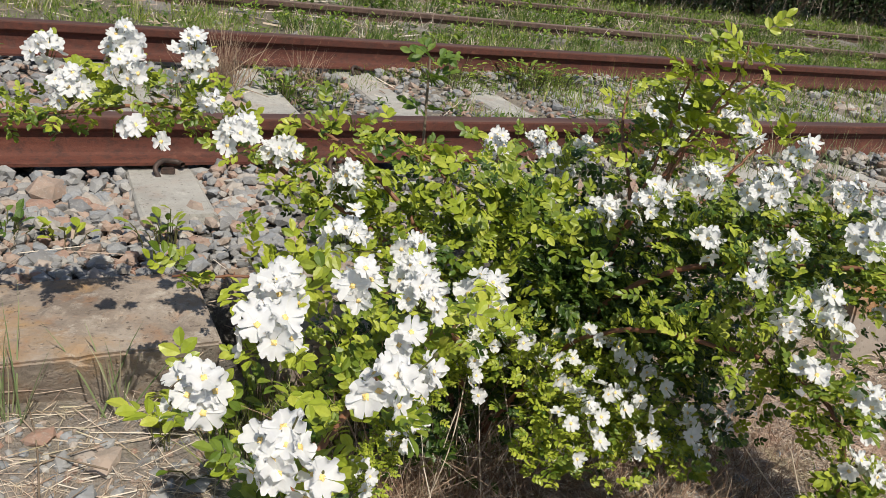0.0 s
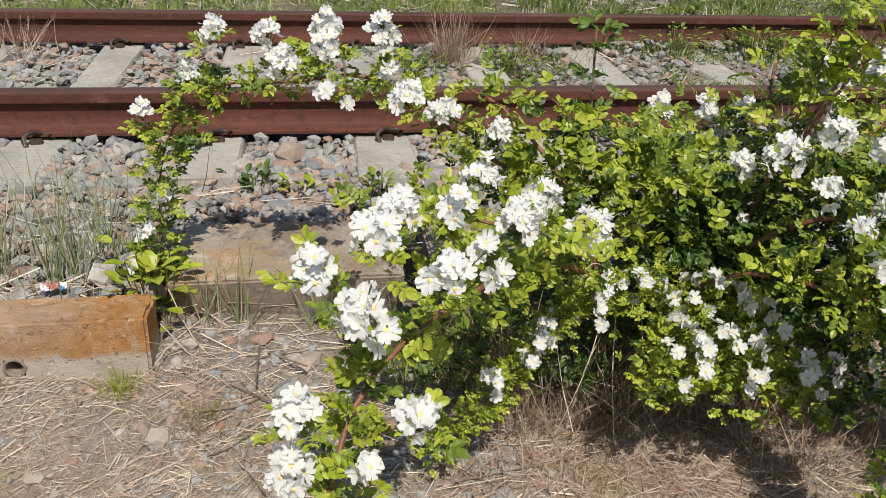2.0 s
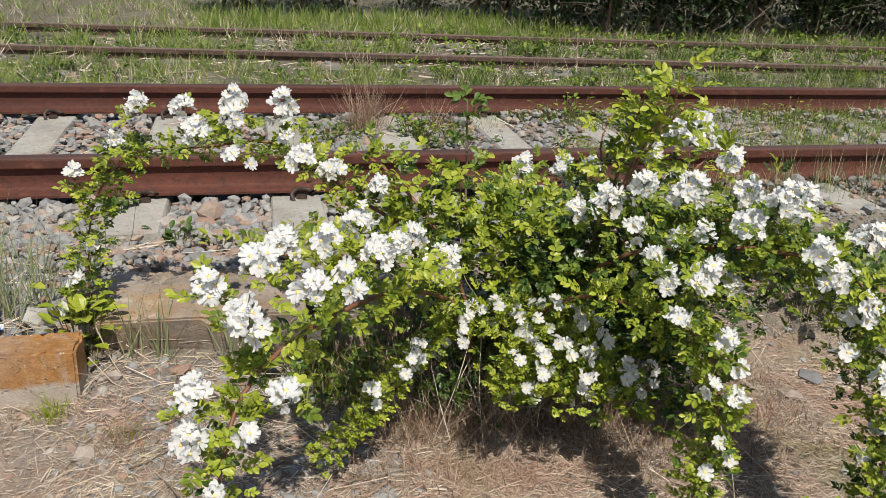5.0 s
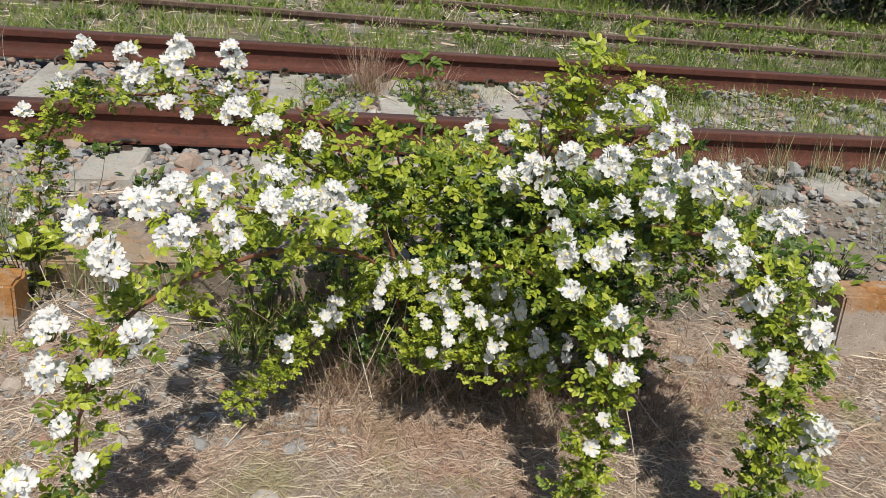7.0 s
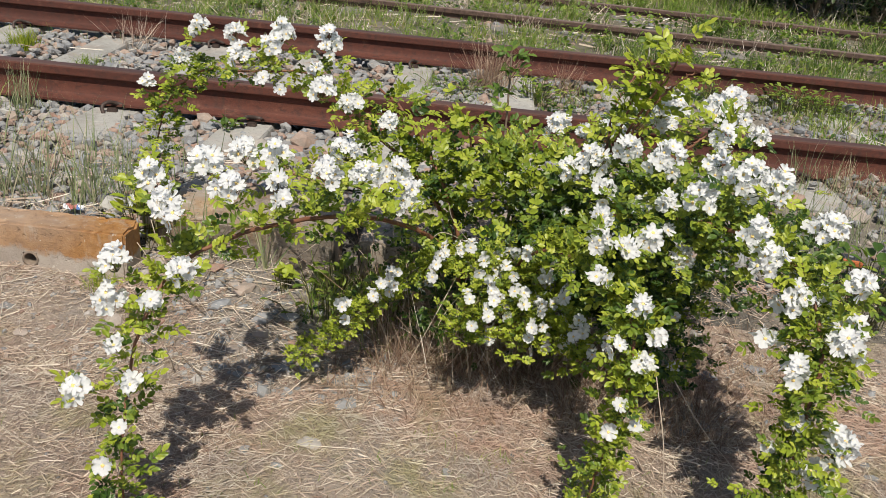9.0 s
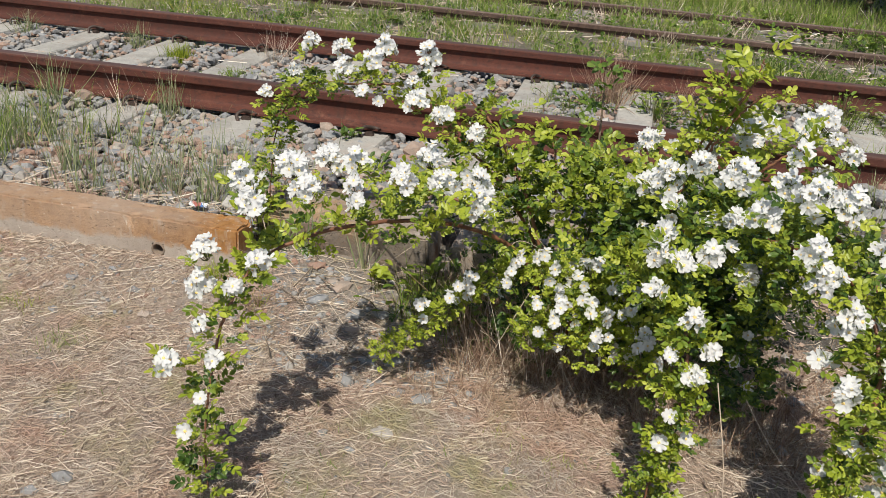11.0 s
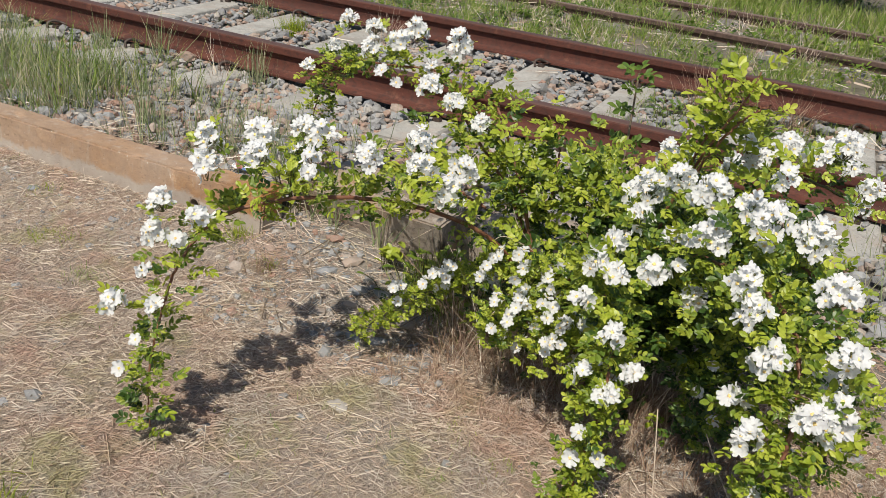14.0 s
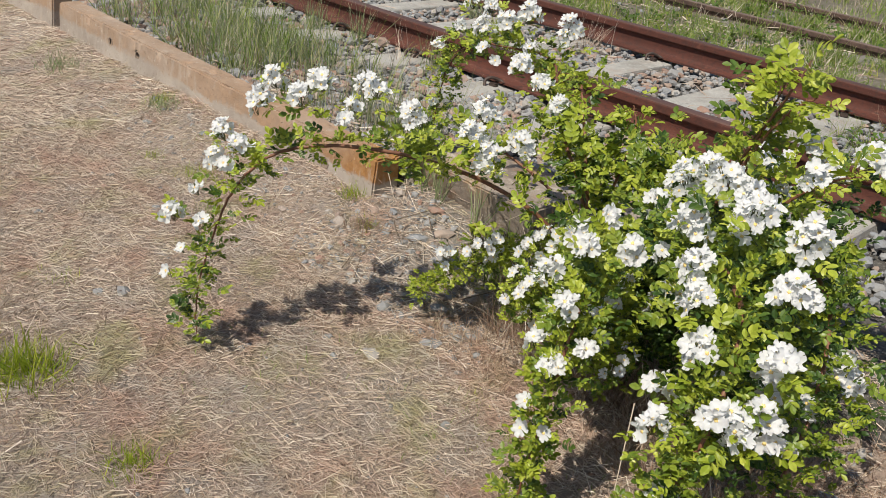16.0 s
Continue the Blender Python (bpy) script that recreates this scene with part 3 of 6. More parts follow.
def sleeper_mesh(seed):
    """A prestressed sleeper: sloped flanks, lower in the middle, worn edges."""
    r = random.Random(seed)
    bm = bmesh.new()
    st = [(-1.2, 0.0), (-0.95, 0.0), (-0.45, -0.012), (0, -0.018), (0.45, -0.012), (0.95, 0.0), (1.2, 0.0)]
    rings = []
    for y, dz in st:
        w = 0.105 if abs(y) > 0.5 else 0.095
        ring = []
        for x, z in ((-w - 0.035, -0.17), (-w, -0.008), (-w + 0.008, 0.0), (w - 0.008, 0.0), (w, -0.008), (w + 0.035, -0.17)):
            ring.append(bm.verts.new((x + r.uniform(-0.003, 0.003), y + r.uniform(-0.004, 0.004), z + (dz if z > -0.1 else 0) + r.uniform(-0.002, 0.002))))
        rings.append(ring)
    for a, b in zip(rings, rings[1:]):
        for i in range(6):
            j = (i + 1) % 6
            bm.faces.new((a[i], b[i], b[j], a[j]))
    bm.faces.new(list(rings[0]))
    bm.faces.new(list(reversed(rings[-1])))
    bmesh.ops.recalc_face_normals(bm, faces=bm.faces)
    return bm_mesh("sleeper", bm, SLEEPER)


def clip_mesh():
    """A bent round-bar rail clip: a hook that rises from the sleeper and bears on the rail's foot."""
    pts = curve([(-0.018, -0.050, -0.015), (-0.024, -0.036, 0.022), (-0.012, -0.008, 0.040), (0.004, 0.022, 0.028), (0.022, 0.030, 0.016), (0.030, 0.012, 0.012)], 18)
    V, F = tube(pts * np.array((1.5, 0.95, 0.72)), np.full(18, 0.0085), 7)
    return np_mesh("rail_clip", V, F, [CLIP], None, True)


def pad_mesh():
    bm = bmesh.new()
    bmesh.ops.create_cube(bm, size=1, matrix=Matrix.Diagonal((0.042, 0.03, 0.02, 1)))
    bmesh.ops.bevel(bm, geom=bm.edges[:], offset=0.004, segments=2, affect="EDGES")
    return bm_mesh("clip_shoulder", bm, CLIP)


SLEEPER_MESHES = [sleeper_mesh(i) for i in range(4)]
CLIP_MESH, SHOULDER_MESH = clip_mesh(), pad_mesh()
SPACING, FIRST = 0.605, 0.305
for i in range(-9, 15):
    x = FIRST + SPACING * i + random.uniform(-0.012, 0.012)
    s = new("sleeper", SLEEPER_MESHES[i % 4])
    s.matrix_basis = pose(x, (RAIL_NEAR + RAIL_FAR) / 2 + random.uniform(-0.02, 0.02), SLEEPER_TOP, 0, 0, random.uniform(-0.8, 0.8))
    tagged(s, "pale grey concrete sleeper under rusty rails, set in gravel", "sleeper", "sleepers of the near track")
    for yr in (RAIL_NEAR, RAIL_FAR):
        for sg in (-1, 1):
            if yr == RAIL_FAR and sg == 1:
                continue
            m = s.matrix_basis.inverted() @ pose(s.location.x + random.uniform(-0.02, 0.02), yr + sg * 0.085, SLEEPER_TOP + 0.008, 0, random.uniform(-5, 5), (0 if sg < 0 else 180) + random.uniform(-12, 12))
            part("rail_clip", CLIP_MESH, s, "dark bent steel rail clip", m)
            part("clip_shoulder", SHOULDER_MESH, s, "dark cast shoulder", m @ pose(0, -0.01, -0.004))
SLEEPER_OLD = mat_concrete("weathered_dark_sleeper", (0.20, 0.185, 0.16), (0.12, 0.11, 0.095), (0.27, 0.25, 0.22), 0.3)
OLD_SLEEPERS = [m.copy() for m in SLEEPER_MESHES]
for m in OLD_SLEEPERS:
    m.materials[0] = SLEEPER_OLD
for i in range(-6, 26):
    x = 0.2 + 0.66 * i + random.uniform(-0.04, 0.04)
    s = new("sleeper", OLD_SLEEPERS[i % 4])
    s.matrix_basis = pose(x, 7.90 - 0.072 * x + random.uniform(-0.04, 0.04), 0.082, 0, 0, math.degrees(CLOSE) + random.uniform(-2, 2))
    tagged(s, "grey sleeper half buried in weeds under rusty rails", "sleeper", "sleepers of the weedy track")

# ---------------------------------------------------------------- kerb blocks


def kerb_block(x0, x1, y0, y1, z0, z1, batter, mat, seed, holes=()):
    """A worn concrete block with a battered front, rounded and chipped arrises."""
    bm = bmesh.new()
    bmesh.ops.create_cube(bm, size=1)
    for v in bm.verts:
        x = x0 if v.co.x < 0 else x1
        z = z0 if v.co.z < 0 else z1
        y = (y0 + (batter if v.co.z > 0 else 0)) if v.co.y < 0 else y1
        v.co = (x, y, z)
    bmesh.ops.bevel(bm, geom=bm.edges[:], offset=0.007, segments=2, affect="EDGES")
    long = [e for e in bm.edges if abs((e.verts[0].co - e.verts[1].co).x) > 0.2]
    bmesh.ops.subdivide_edges(bm, edges=long, cuts=int((x1 - x0) / 0.022), use_grid_fill=True)
    cross = [e for e in bm.edges if abs((e.verts[0].co - e.verts[1].co).z) > 0.1 or abs((e.verts[0].co - e.verts[1].co).y) > 0.08]
    bmesh.ops.subdivide_edges(bm, edges=cross, cuts=7, use_grid_fill=True)
    for v in bm.verts:
        q = Vector((v.co.x * 9 + seed, v.co.y * 9, v.co.z * 9))
        n = noise.fractal(q, 1.0, 2.0, 4)
        chip = max(0.0, noise.noise(q * 2.3) - 0.25) * (1.0 if v.co.z > z1 - 0.02 else 0.25)
        v.co += Vector((0, -0.003, 0.003)) * n + Vector((0, 0.03, -0.03)) * chip
    cut = [f for f in bm.faces if f.normal.y < -0.5 and any((f.calc_center_median().x - hx) ** 2 + (f.calc_center_median().z - hz) ** 2 < 0.021 ** 2 for hx, hz in holes)]
    bmesh.ops.delete(bm, geom=cut, context="FACES")
    bmesh.ops.triangulate(bm, faces=[f for f in bm.faces if len(f.verts) > 4])
    return bm_mesh("kerb_block", bm, mat, False)


def hole_ring(at, r):
    """A lifting hole: a raised mortar ring round a dark recess."""
    bm = bmesh.new()
    n = 18
    prof = [(r * 1.7, 0.010), (r * 1.5, -0.001), (r * 1.25, -0.002), (r * 1.1, 0.0), (r, 0.02), (r * 0.95, 0.10)]
    rings = [[bm.verts.new((at[0] + a * (1 + 0.12 * noise.noise(Vector((k * 0.9, a * 60, at[0])))) * math.cos(2 * math.pi * k / n), at[1] + d, at[2] + a * math.sin(2 * math.pi * k / n))) for k in range(n)] for a, d in prof]
    for a, b in zip(rings, rings[1:]):
        for k in range(n):
            bm.faces.new((a[k], a[(k + 1) % n], b[(k + 1) % n], b[k]))
    bm.faces.new(rings[-1])
    bmesh.ops.recalc_face_normals(bm, faces=bm.faces)
    return bm_mesh("lifting_hole", bm, [HOLE], True)


HOLE = mat_plain("dirty_hole_mortar", (0.16, 0.12, 0.09), (0.27, 0.21, 0.16), 0.95, 80)
for x0, x1, y0, y1, z1, label in (
        (-2.50, 0.28, 1.592, 1.737, 0.200, "concrete kerb block with orange rust and lichen stains"),
        (-5.2, -2.62, 1.60, 1.745, 0.193, "concrete kerb block with orange stains beyond a gap"),
        (2.73, 5.4, 1.637, 1.79, 0.172, "concrete kerb block with orange stains beside dry grass")):
    holes = [(hx, 0.09 if hx > -1 else 0.125) for hx in ((-0.01, -1.55, -1.85) if x0 == -2.5 else (x0 + 0.5, x1 - 0.35))]
    k = new("kerb_block", kerb_block(x0, x1, y0, y1, -0.14, z1, 0.03, KERB_ORANGE, x0 * 3, holes))
    tagged(k, label, "kerb block", "kerb along the track bed")
    for hx, hz in holes:
        part("lifting_hole", hole_ring((hx, y0 + 0.03 * (hz + 0.14) / (z1 + 0.14), hz), 0.0165), k, "dark round lifting hole with a crumbled mortar ring")
k = new("kerb_block", kerb_block(0.30, 0.875, 1.837, 2.13, 0.03, 0.197, -0.055, KERB_GREY, 4.0))
tagged(k, "broad weathered grey-brown concrete block lying flat", "kerb block", "kerb along the track bed")
k = new("kerb_block", kerb_block(0.955, 1.60, 1.80, 2.16, -0.03, 0.185, -0.02, KERB_GREY, 9.0))
tagged(k, "weathered concrete block half hidden behind the rose bush", "kerb block", "kerb along the track bed")

# ---------------------------------------------------------------- rose bush
ROOT = (1.345, 1.555, -0.05)
BUSH = thing("rose_bush", "wild rose bush with arching canes full of white blossom", "rose bush", ROOT)
BUSH_INV = Matrix.Translation(-Vector(ROOT))


def flower_geometry(seed):
    """An open five-petalled rose: notched cupped petals, a yellow boss of stamens, green sepals behind."""
    r = np.random.default_rng(seed)
    parts_ = []
    for k in range(5):
        a = k * 2 * math.pi / 5 + r.normal(0, 0.08)
        lift = 0.32 + r.normal(0, 0.28)
        w = r.uniform(0.86, 1.08)
        twist = r.normal(0, 0.16)
        reach = r.uniform(0.88, 1.08)
        rows = ((0.07, 0.06), (0.30, 0.25), (0.58, 0.47), (0.84, 0.59), (1.0, 0.44))
        cols = (-1, -0.5, 0, 0.5, 1)
        ph = r.uniform(0, 6.3)
        V = []
        for u, hw in rows:
            for sg in cols:
                x = reach * (u - (0.25 if sg == 0 else 0.07 * (abs(sg) == 1)) * (u > 0.95))
                y = hw * sg * w
                z = 0.6 * lift * u ** 1.6 + 0.12 * sg * sg * u + twist * sg * u + 0.11 * math.sin(ph + 5 * u + 2.8 * sg) * u + 0.014 * k
                V.append((x * math.cos(a) - y * math.sin(a), x * math.sin(a) + y * math.cos(a), z))
        F = []
        for i in range(4):
            for j in range(4):
                q = i * 5 + j
                F += [(q, q + 1, q + 6), (q, q + 6, q + 5)]
        parts_.append((np.array(V), np.array(F), 0))
    V, F = [], []
    n = 9
    for ring, (rr, z) in enumerate(((0.185, 0.06), (0.135, 0.10), (0.06, 0.115))):
        for i in range(n):
            a = 2 * math.pi * i / n
            q = rr * (1 + (0.22 if (i + ring) % 2 else -0.18))
            V.append((q * math.cos(a), q * math.sin(a), z + (0.04 if (i + ring) % 2 else -0.01)))
    V.append((0, 0, 0.13))
    for ring in range(2):
        for i in range(n):
            a, b = ring * n + i, ring * n + (i + 1) % n
            F += [(a, b, b + n), (a, b + n, a + n)]
    F += [(2 * n + i, 2 * n + (i + 1) % n, 3 * n) for i in range(n)]
    parts_.append((np.array(V), np.array(F), 1))
    V, F = [], []
    for i in range(5):
        a = 2 * math.pi * (i + 0.5) / 5
        b0 = len(V)
        for u, w in ((0.03, 0.06), (0.22, 0.07), (0.46, 0.0)):
            for sgn in (-1, 1):
                V.append((u * math.cos(a) - w * sgn * math.sin(a), u * math.sin(a) + w * sgn * math.cos(a), -0.03 - 0.08 * u))
        F += [(b0, b0 + 1, b0 + 3), (b0, b0 + 3, b0 + 2), (b0 + 2, b0 + 3, b0 + 4)]
    parts_.append((np.array(V), np.array(F), 2))
    return join(parts_)


FLOWERS = [flower_geometry(100 + i) for i in range(14)]
FLOWER_MESHES = [np_mesh("flower", *g[:2], [PETAL, STAMEN, LEAF_MID], g[2], True) for g in FLOWERS]
BUD_V, BUD_F = tube([(0, 0, 0), (0, 0, 0.25), (0, 0, 0.6), (0, 0, 0.9), (0, 0, 1.05)], [0.12, 0.30, 0.33, 0.18, 0.02], 6)


def cluster(at, n, spread, up=(0, -0.35, 1), size=0.0176, tie=None, stretch=1.0):
    """A truss of blossom: a dome of open flowers on thin stalks, with a few buds."""
    r = RNG
    n, at = (round(n * 1.65), np.array(at, float) + np.array((0.0, -0.008, 0.012))) if n > 1 and size > 0.016 else (n, np.array(at, float))
    up = np.array(up, float) / np.linalg.norm(up)
    f = frames_of(up[None], np.array([[0.9, 0.1, 0.2]]))[0]
    base = at - up * (spread * 0.8 + 0.012) if tie is None else np.array(tie, float)
    stalk = []
    heads = []
    for i in range(n):
        a = i * 2.399 + r.uniform(0, 0.6)
        q = math.sqrt((i + 0.35) / n)
        off = (f[:, 1] * math.cos(a) + f[:, 2] * math.sin(a)) * q * spread + up * (spread * stretch * (0.75 - 1.25 * q * q) + r.normal(0, spread * 0.30))
        p = at + off
        d = off * 1.0 / max(spread, 1e-3) + up * 0.5 + r.normal(0, 0.38, 3) + np.array((-0.05, -0.45, 0.15))
        heads.append((p, d / np.linalg.norm(d)))
        mid = (base + p) / 2 + np.array((0, 0, -0.006))
        stalk.append((*tube(curve([base, mid, p - heads[-1][1] * 0.003], 5), np.full(5, 0.0008), 4), 0))
    for i in range(max(1, n // 4)):
        p = at + r.normal(0, spread * 0.6, 3) + up * spread * 0.2
        fr = frames_of((p - base + up * 0.02)[None])[0]
        fr = np.stack([fr[:, 1], fr[:, 2], fr[:, 0]], 1)
        v, ff = scatter(BUD_V, BUD_F, p[None], fr[None], np.array([0.0075]))
        stalk.append((v, ff, r.integers(0, 2)))
        stalk.append((*tube([base, (base + p) / 2, p], np.full(3, 0.001), 4), 0))
    if n > 4:
        leaf_cloud(np.array([base - up * 0.015, base + up * 0.006]), 0.010, 5, 0.0165, (6, 4, 0))
    V, F, I = join(stalk)
    truss = part("flower_truss", np_mesh("flower_truss", V - at, F, [CANE_GREEN, PETAL], I, True), BUSH, "thin green stalks and small buds", BUSH_INV @ Matrix.Translation(at))
    for p, d in heads:
        g = int(r.integers(0, len(FLOWER_MESHES)))
        fr = frames_of(d[None], np.array([[math.sin(p[0] * 90), math.cos(p[1] * 80), 0.3]]))[0]
        m = Matrix(np.stack([fr[:, 1], fr[:, 2], fr[:, 0]], 1).tolist()).to_4x4()
        sc = size * r.uniform(0.82, 1.12)
        part("flower", FLOWER_MESHES[g], truss, "", Matrix.Translation(Vector((p - at).tolist())) @ m @ Matrix.Scale(sc, 4))


FOLIAGE = []


def leaf_cloud(centres, spread, n, size, mix, flat=0.5, pairs=3, taper=0.0):
    """Compound leaves that spring round a line of points. mix: shares of young, green and deep shade-darkened leaves.
    """
    c = np.asarray(centres, float)
    if pairs == 3 and 0.017 < size < 0.0235:
        n, size = round(n * 1.3), size * 0.86
    i = RNG.integers(0, len(c), n)
    tan = np.gradient(c, axis=0)[i] if len(c) > 1 else np.tile([1.0, 0, 0], (n, 1))
    tan /= np.maximum(np.linalg.norm(tan, axis=1, keepdims=True), 1e-6)
    d = RNG.normal(0, 1, (n, 3))
    d -= tan * np.sum(d * tan, 1, keepdims=True) * 0.6
    d[:, 2] = d[:, 2] * flat + 0.35
    d[:, 1] -= 0.15
    d /= np.linalg.norm(d, axis=1, keepdims=True)
    pos = c[i] + RNG.normal(0, spread, (n, 3)) * np.array((1, 1, 0.8)) + d * 0.012
    sz = size * RNG.uniform(0.65, 1.25, n) * (1 - taper * i / len(c))
    k = RNG.choice(3, n, p=np.array(mix) / sum(mix))
    for j in range(3):
        s = k == j
        if s.sum():
            V, F, RV, RF = compound_leaves(pos[s], d[s], sz[s], pairs)
            FOLIAGE.append((V, F, j))
            FOLIAGE.append((RV, RF, 3))


def cane(points, r0, r1, mat, leaves, size, spread, mix, skip=0.15, name="cane", pairs=3, label="", taper=0.35):
    """One arching cane with thorns, dressed with compound leaves."""
    n = 10 * len(points)
    c = curve(points, n)
    c[2:-1] += RNG.normal(0, 0.0012, (n - 3, 3))
    V, F = tube(c, np.linspace(r0, r1, n), 7)
    th = []
    for i in range(3, n - 2, 2):
        d = RNG.normal(0, 1, 3)
        d /= np.linalg.norm(d)
        a = np.linspace(r0, r1, n)[i]
        th.append((*tube([c[i] + d * a * 0.6, c[i] + d * (a + 0.006)], [0.0022, 0.0003], 4), 0))
    V, F, I = join([(V, F, 0)] + th)
    part(name, np_mesh(name, V - np.array(ROOT), F, [mat], None, True), BUSH, label)
    leaf_cloud(c[int(n * skip):], spread, leaves, size, mix, pairs=pairs, taper=taper)
    return c


YOUNG, MIXED, DEEP_SHADED = (6, 4, 1), (3, 5, 2), (0.7, 4, 6)
# the long arch to the front that comes down to the ground
cane([ROOT, (1.251, 1.439, 0.319), (1.079, 1.281, 0.477), (0.887, 1.066, 0.537), (0.733, 0.910, 0.509), (0.674, 0.814, 0.422), (0.654, 0.748, 0.285), (0.653, 0.701, 0.128), (0.656, 0.693, 0.001)],
     0.007, 0.0016, CANE_RED, 265, 0.0170, 0.0155, (5, 5, 1), 0.14, taper=0.12, label="red-brown thorny cane arching down to the ground")
# the high arch at the back that comes down behind the kerb
cane([ROOT, (1.269, 1.557, 0.288), (1.135, 1.574, 0.493), (0.980, 1.672, 0.590), (0.804, 1.848, 0.675), (0.610, 1.830, 0.674), (0.434, 1.881, 0.644), (0.326, 1.884, 0.525), (0.286, 1.887, 0.349), (0.273, 1.871, 0.084)],
     0.006, 0.0016, CANE_RED, 380, 0.0185, 0.021, (5, 5, 1), 0.14, taper=0.12, label="red-brown thorny cane arching high over the kerb")
# reddish bare-stemmed shoot
cane([(1.289, 1.517, 0.288), (1.194, 1.554, 0.513), (1.078, 1.651, 0.649), (1.000, 1.729, 0.687)], 0.006, 0.003, CANE_RED, 60, 0.028, 0.03, YOUNG)
cane([(1.12, 1.52, 0.42), (0.99, 1.50, 0.47), (0.86, 1.52, 0.48), (0.74, 1.58, 0.46)], 0.0045, 0.002, CANE_RED, 34, 0.028, 0.014, (7, 3, 0), 0.1, taper=0.2)
# tall young shoots, leafy to the tip
for pts, n in (([(1.585, 1.490, 0.450), (1.635, 1.475, 0.680), (1.665, 1.480, 0.800), (1.685, 1.475, 0.890)], 44), ([(1.600, 1.470, 0.550), (1.680, 1.430, 0.780), (1.725, 1.410, 0.880), (1.742, 1.420, 0.948)], 30),
               ([(1.640, 1.450, 0.640), (1.690, 1.430, 0.770), (1.740, 1.410, 0.850), (1.780, 1.400, 0.885)], 18), ([(1.620, 1.500, 0.600), (1.640, 1.600, 0.730), (1.690, 1.660, 0.810)], 14),
               ([(1.740, 1.430, 0.615), (1.829, 1.428, 0.714), (1.900, 1.427, 0.760)], 18), ([(1.291, 1.553, 0.484), (1.262, 1.650, 0.611), (1.194, 1.728, 0.659)], 18)):
    cane(pts, 0.0042, 0.0016, CANE_RED, n, 0.0235, 0.009, (10, 3, 0), 0.15, taper=0.15)
# arch to the front and outward
cane([ROOT, (1.564, 1.385, 0.458), (1.782, 1.136, 0.609), (1.929, 0.959, 0.612), (1.977, 0.842, 0.496), (1.966, 0.786, 0.339), (1.945, 0.759, 0.173), (1.934, 0.752, -0.004)],
     0.0062, 0.0025, CANE_RED, 620, 0.0155, 0.0240, (4, 6, 2), 0.3, taper=0.2)
cane([ROOT, (1.437, 1.338, 0.389), (1.567, 1.091, 0.491), (1.636, 0.944, 0.454), (1.645, 0.897, 0.317), (1.628, 0.899, 0.170), (1.612, 0.902, 0.003)], 0.0048, 0.0022, CANE_RED, 390, 0.0155, 0.0190, (6, 5, 1), 0.22, taper=0.2)
cane([ROOT, (1.582, 1.533, 0.388), (1.799, 1.381, 0.587), (1.975, 1.213, 0.589), (2.053, 1.058, 0.474), (2.062, 0.982, 0.308)], 0.006, 0.003, CANE_RED, 430, 0.0180, 0.036, (2, 6, 4), 0.3)
cane([ROOT, (1.483, 1.681, 0.386), (1.600, 1.805, 0.551), (1.825, 1.802, 0.631), (2.020, 1.742, 0.613)], 0.006, 0.003, CANE_GREEN, 170, 0.020, 0.042, MIXED)
cane([ROOT, (1.387, 1.535, 0.338), (1.407, 1.680, 0.513), (1.366, 1.876, 0.530)], 0.006, 0.003, CANE_GREEN, 80, 0.022, 0.04, YOUNG)
# low sprays with small leaves
LOW = [cane([ROOT, (1.34, 1.48, 0.20), (1.244, 1.425, 0.325), (1.10, 1.372, 0.245), (0.985, 1.30, 0.155), (0.862, 1.285, 0.040)], 0.005, 0.002, CANE_GREEN, 640, 0.0098, 0.0125, (12, 4, 0), 0.34, taper=0.25),
       cane([ROOT, (1.36, 1.50, 0.24), (1.34, 1.42, 0.350), (1.34, 1.30, 0.330), (1.32, 1.22, 0.285), (1.31, 1.19, 0.235)], 0.005, 0.002, CANE_GREEN, 290, 0.0115, 0.027, (9, 5, 1), 0.36, taper=0),
       cane([ROOT, (1.40, 1.50, 0.24), (1.42, 1.40, 0.345), (1.44, 1.28, 0.315), (1.44, 1.22, 0.265), (1.45, 1.20, 0.215)], 0.005, 0.002, CANE_GREEN, 290, 0.0115, 0.029, (9, 5, 1), 0.36, taper=0),
       cane([ROOT, (1.44, 1.50, 0.24), (1.51, 1.40, 0.340), (1.53, 1.28, 0.295), (1.56, 1.21, 0.250), (1.58, 1.19, 0.195)], 0.004, 0.002, CANE_GREEN, 250, 0.0130, 0.028, (9, 5, 1), 0.36, taper=0)]
cane([ROOT, (1.580, 1.535, 0.240), (1.775, 1.455, 0.262), (1.920, 1.388, 0.096)], 0.005, 0.002, CANE_GREEN, 130, 0.017, 0.04, DEEP_SHADED)
# the crowded heart of the bush; its deep leaves carry painted inner shade
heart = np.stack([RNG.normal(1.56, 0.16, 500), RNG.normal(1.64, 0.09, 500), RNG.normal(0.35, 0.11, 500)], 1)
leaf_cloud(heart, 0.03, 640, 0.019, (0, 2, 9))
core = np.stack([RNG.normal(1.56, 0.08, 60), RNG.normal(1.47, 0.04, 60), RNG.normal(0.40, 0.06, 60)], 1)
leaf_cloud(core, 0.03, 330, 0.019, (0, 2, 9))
heart2 = np.stack([RNG.normal(1.22, 0.12, 200), RNG.normal(1.60, 0.08, 200), RNG.normal(0.50, 0.045, 200)], 1)
leaf_cloud(heart2, 0.03, 130, 0.020, (3, 6, 3))
heart3 = np.stack([RNG.normal(1.765, 0.11, 200), RNG.normal(1.250, 0.14, 200), RNG.normal(0.555, 0.055, 200)], 1)
leaf_cloud(heart3, 0.03, 380, 0.018, (2, 5, 4))
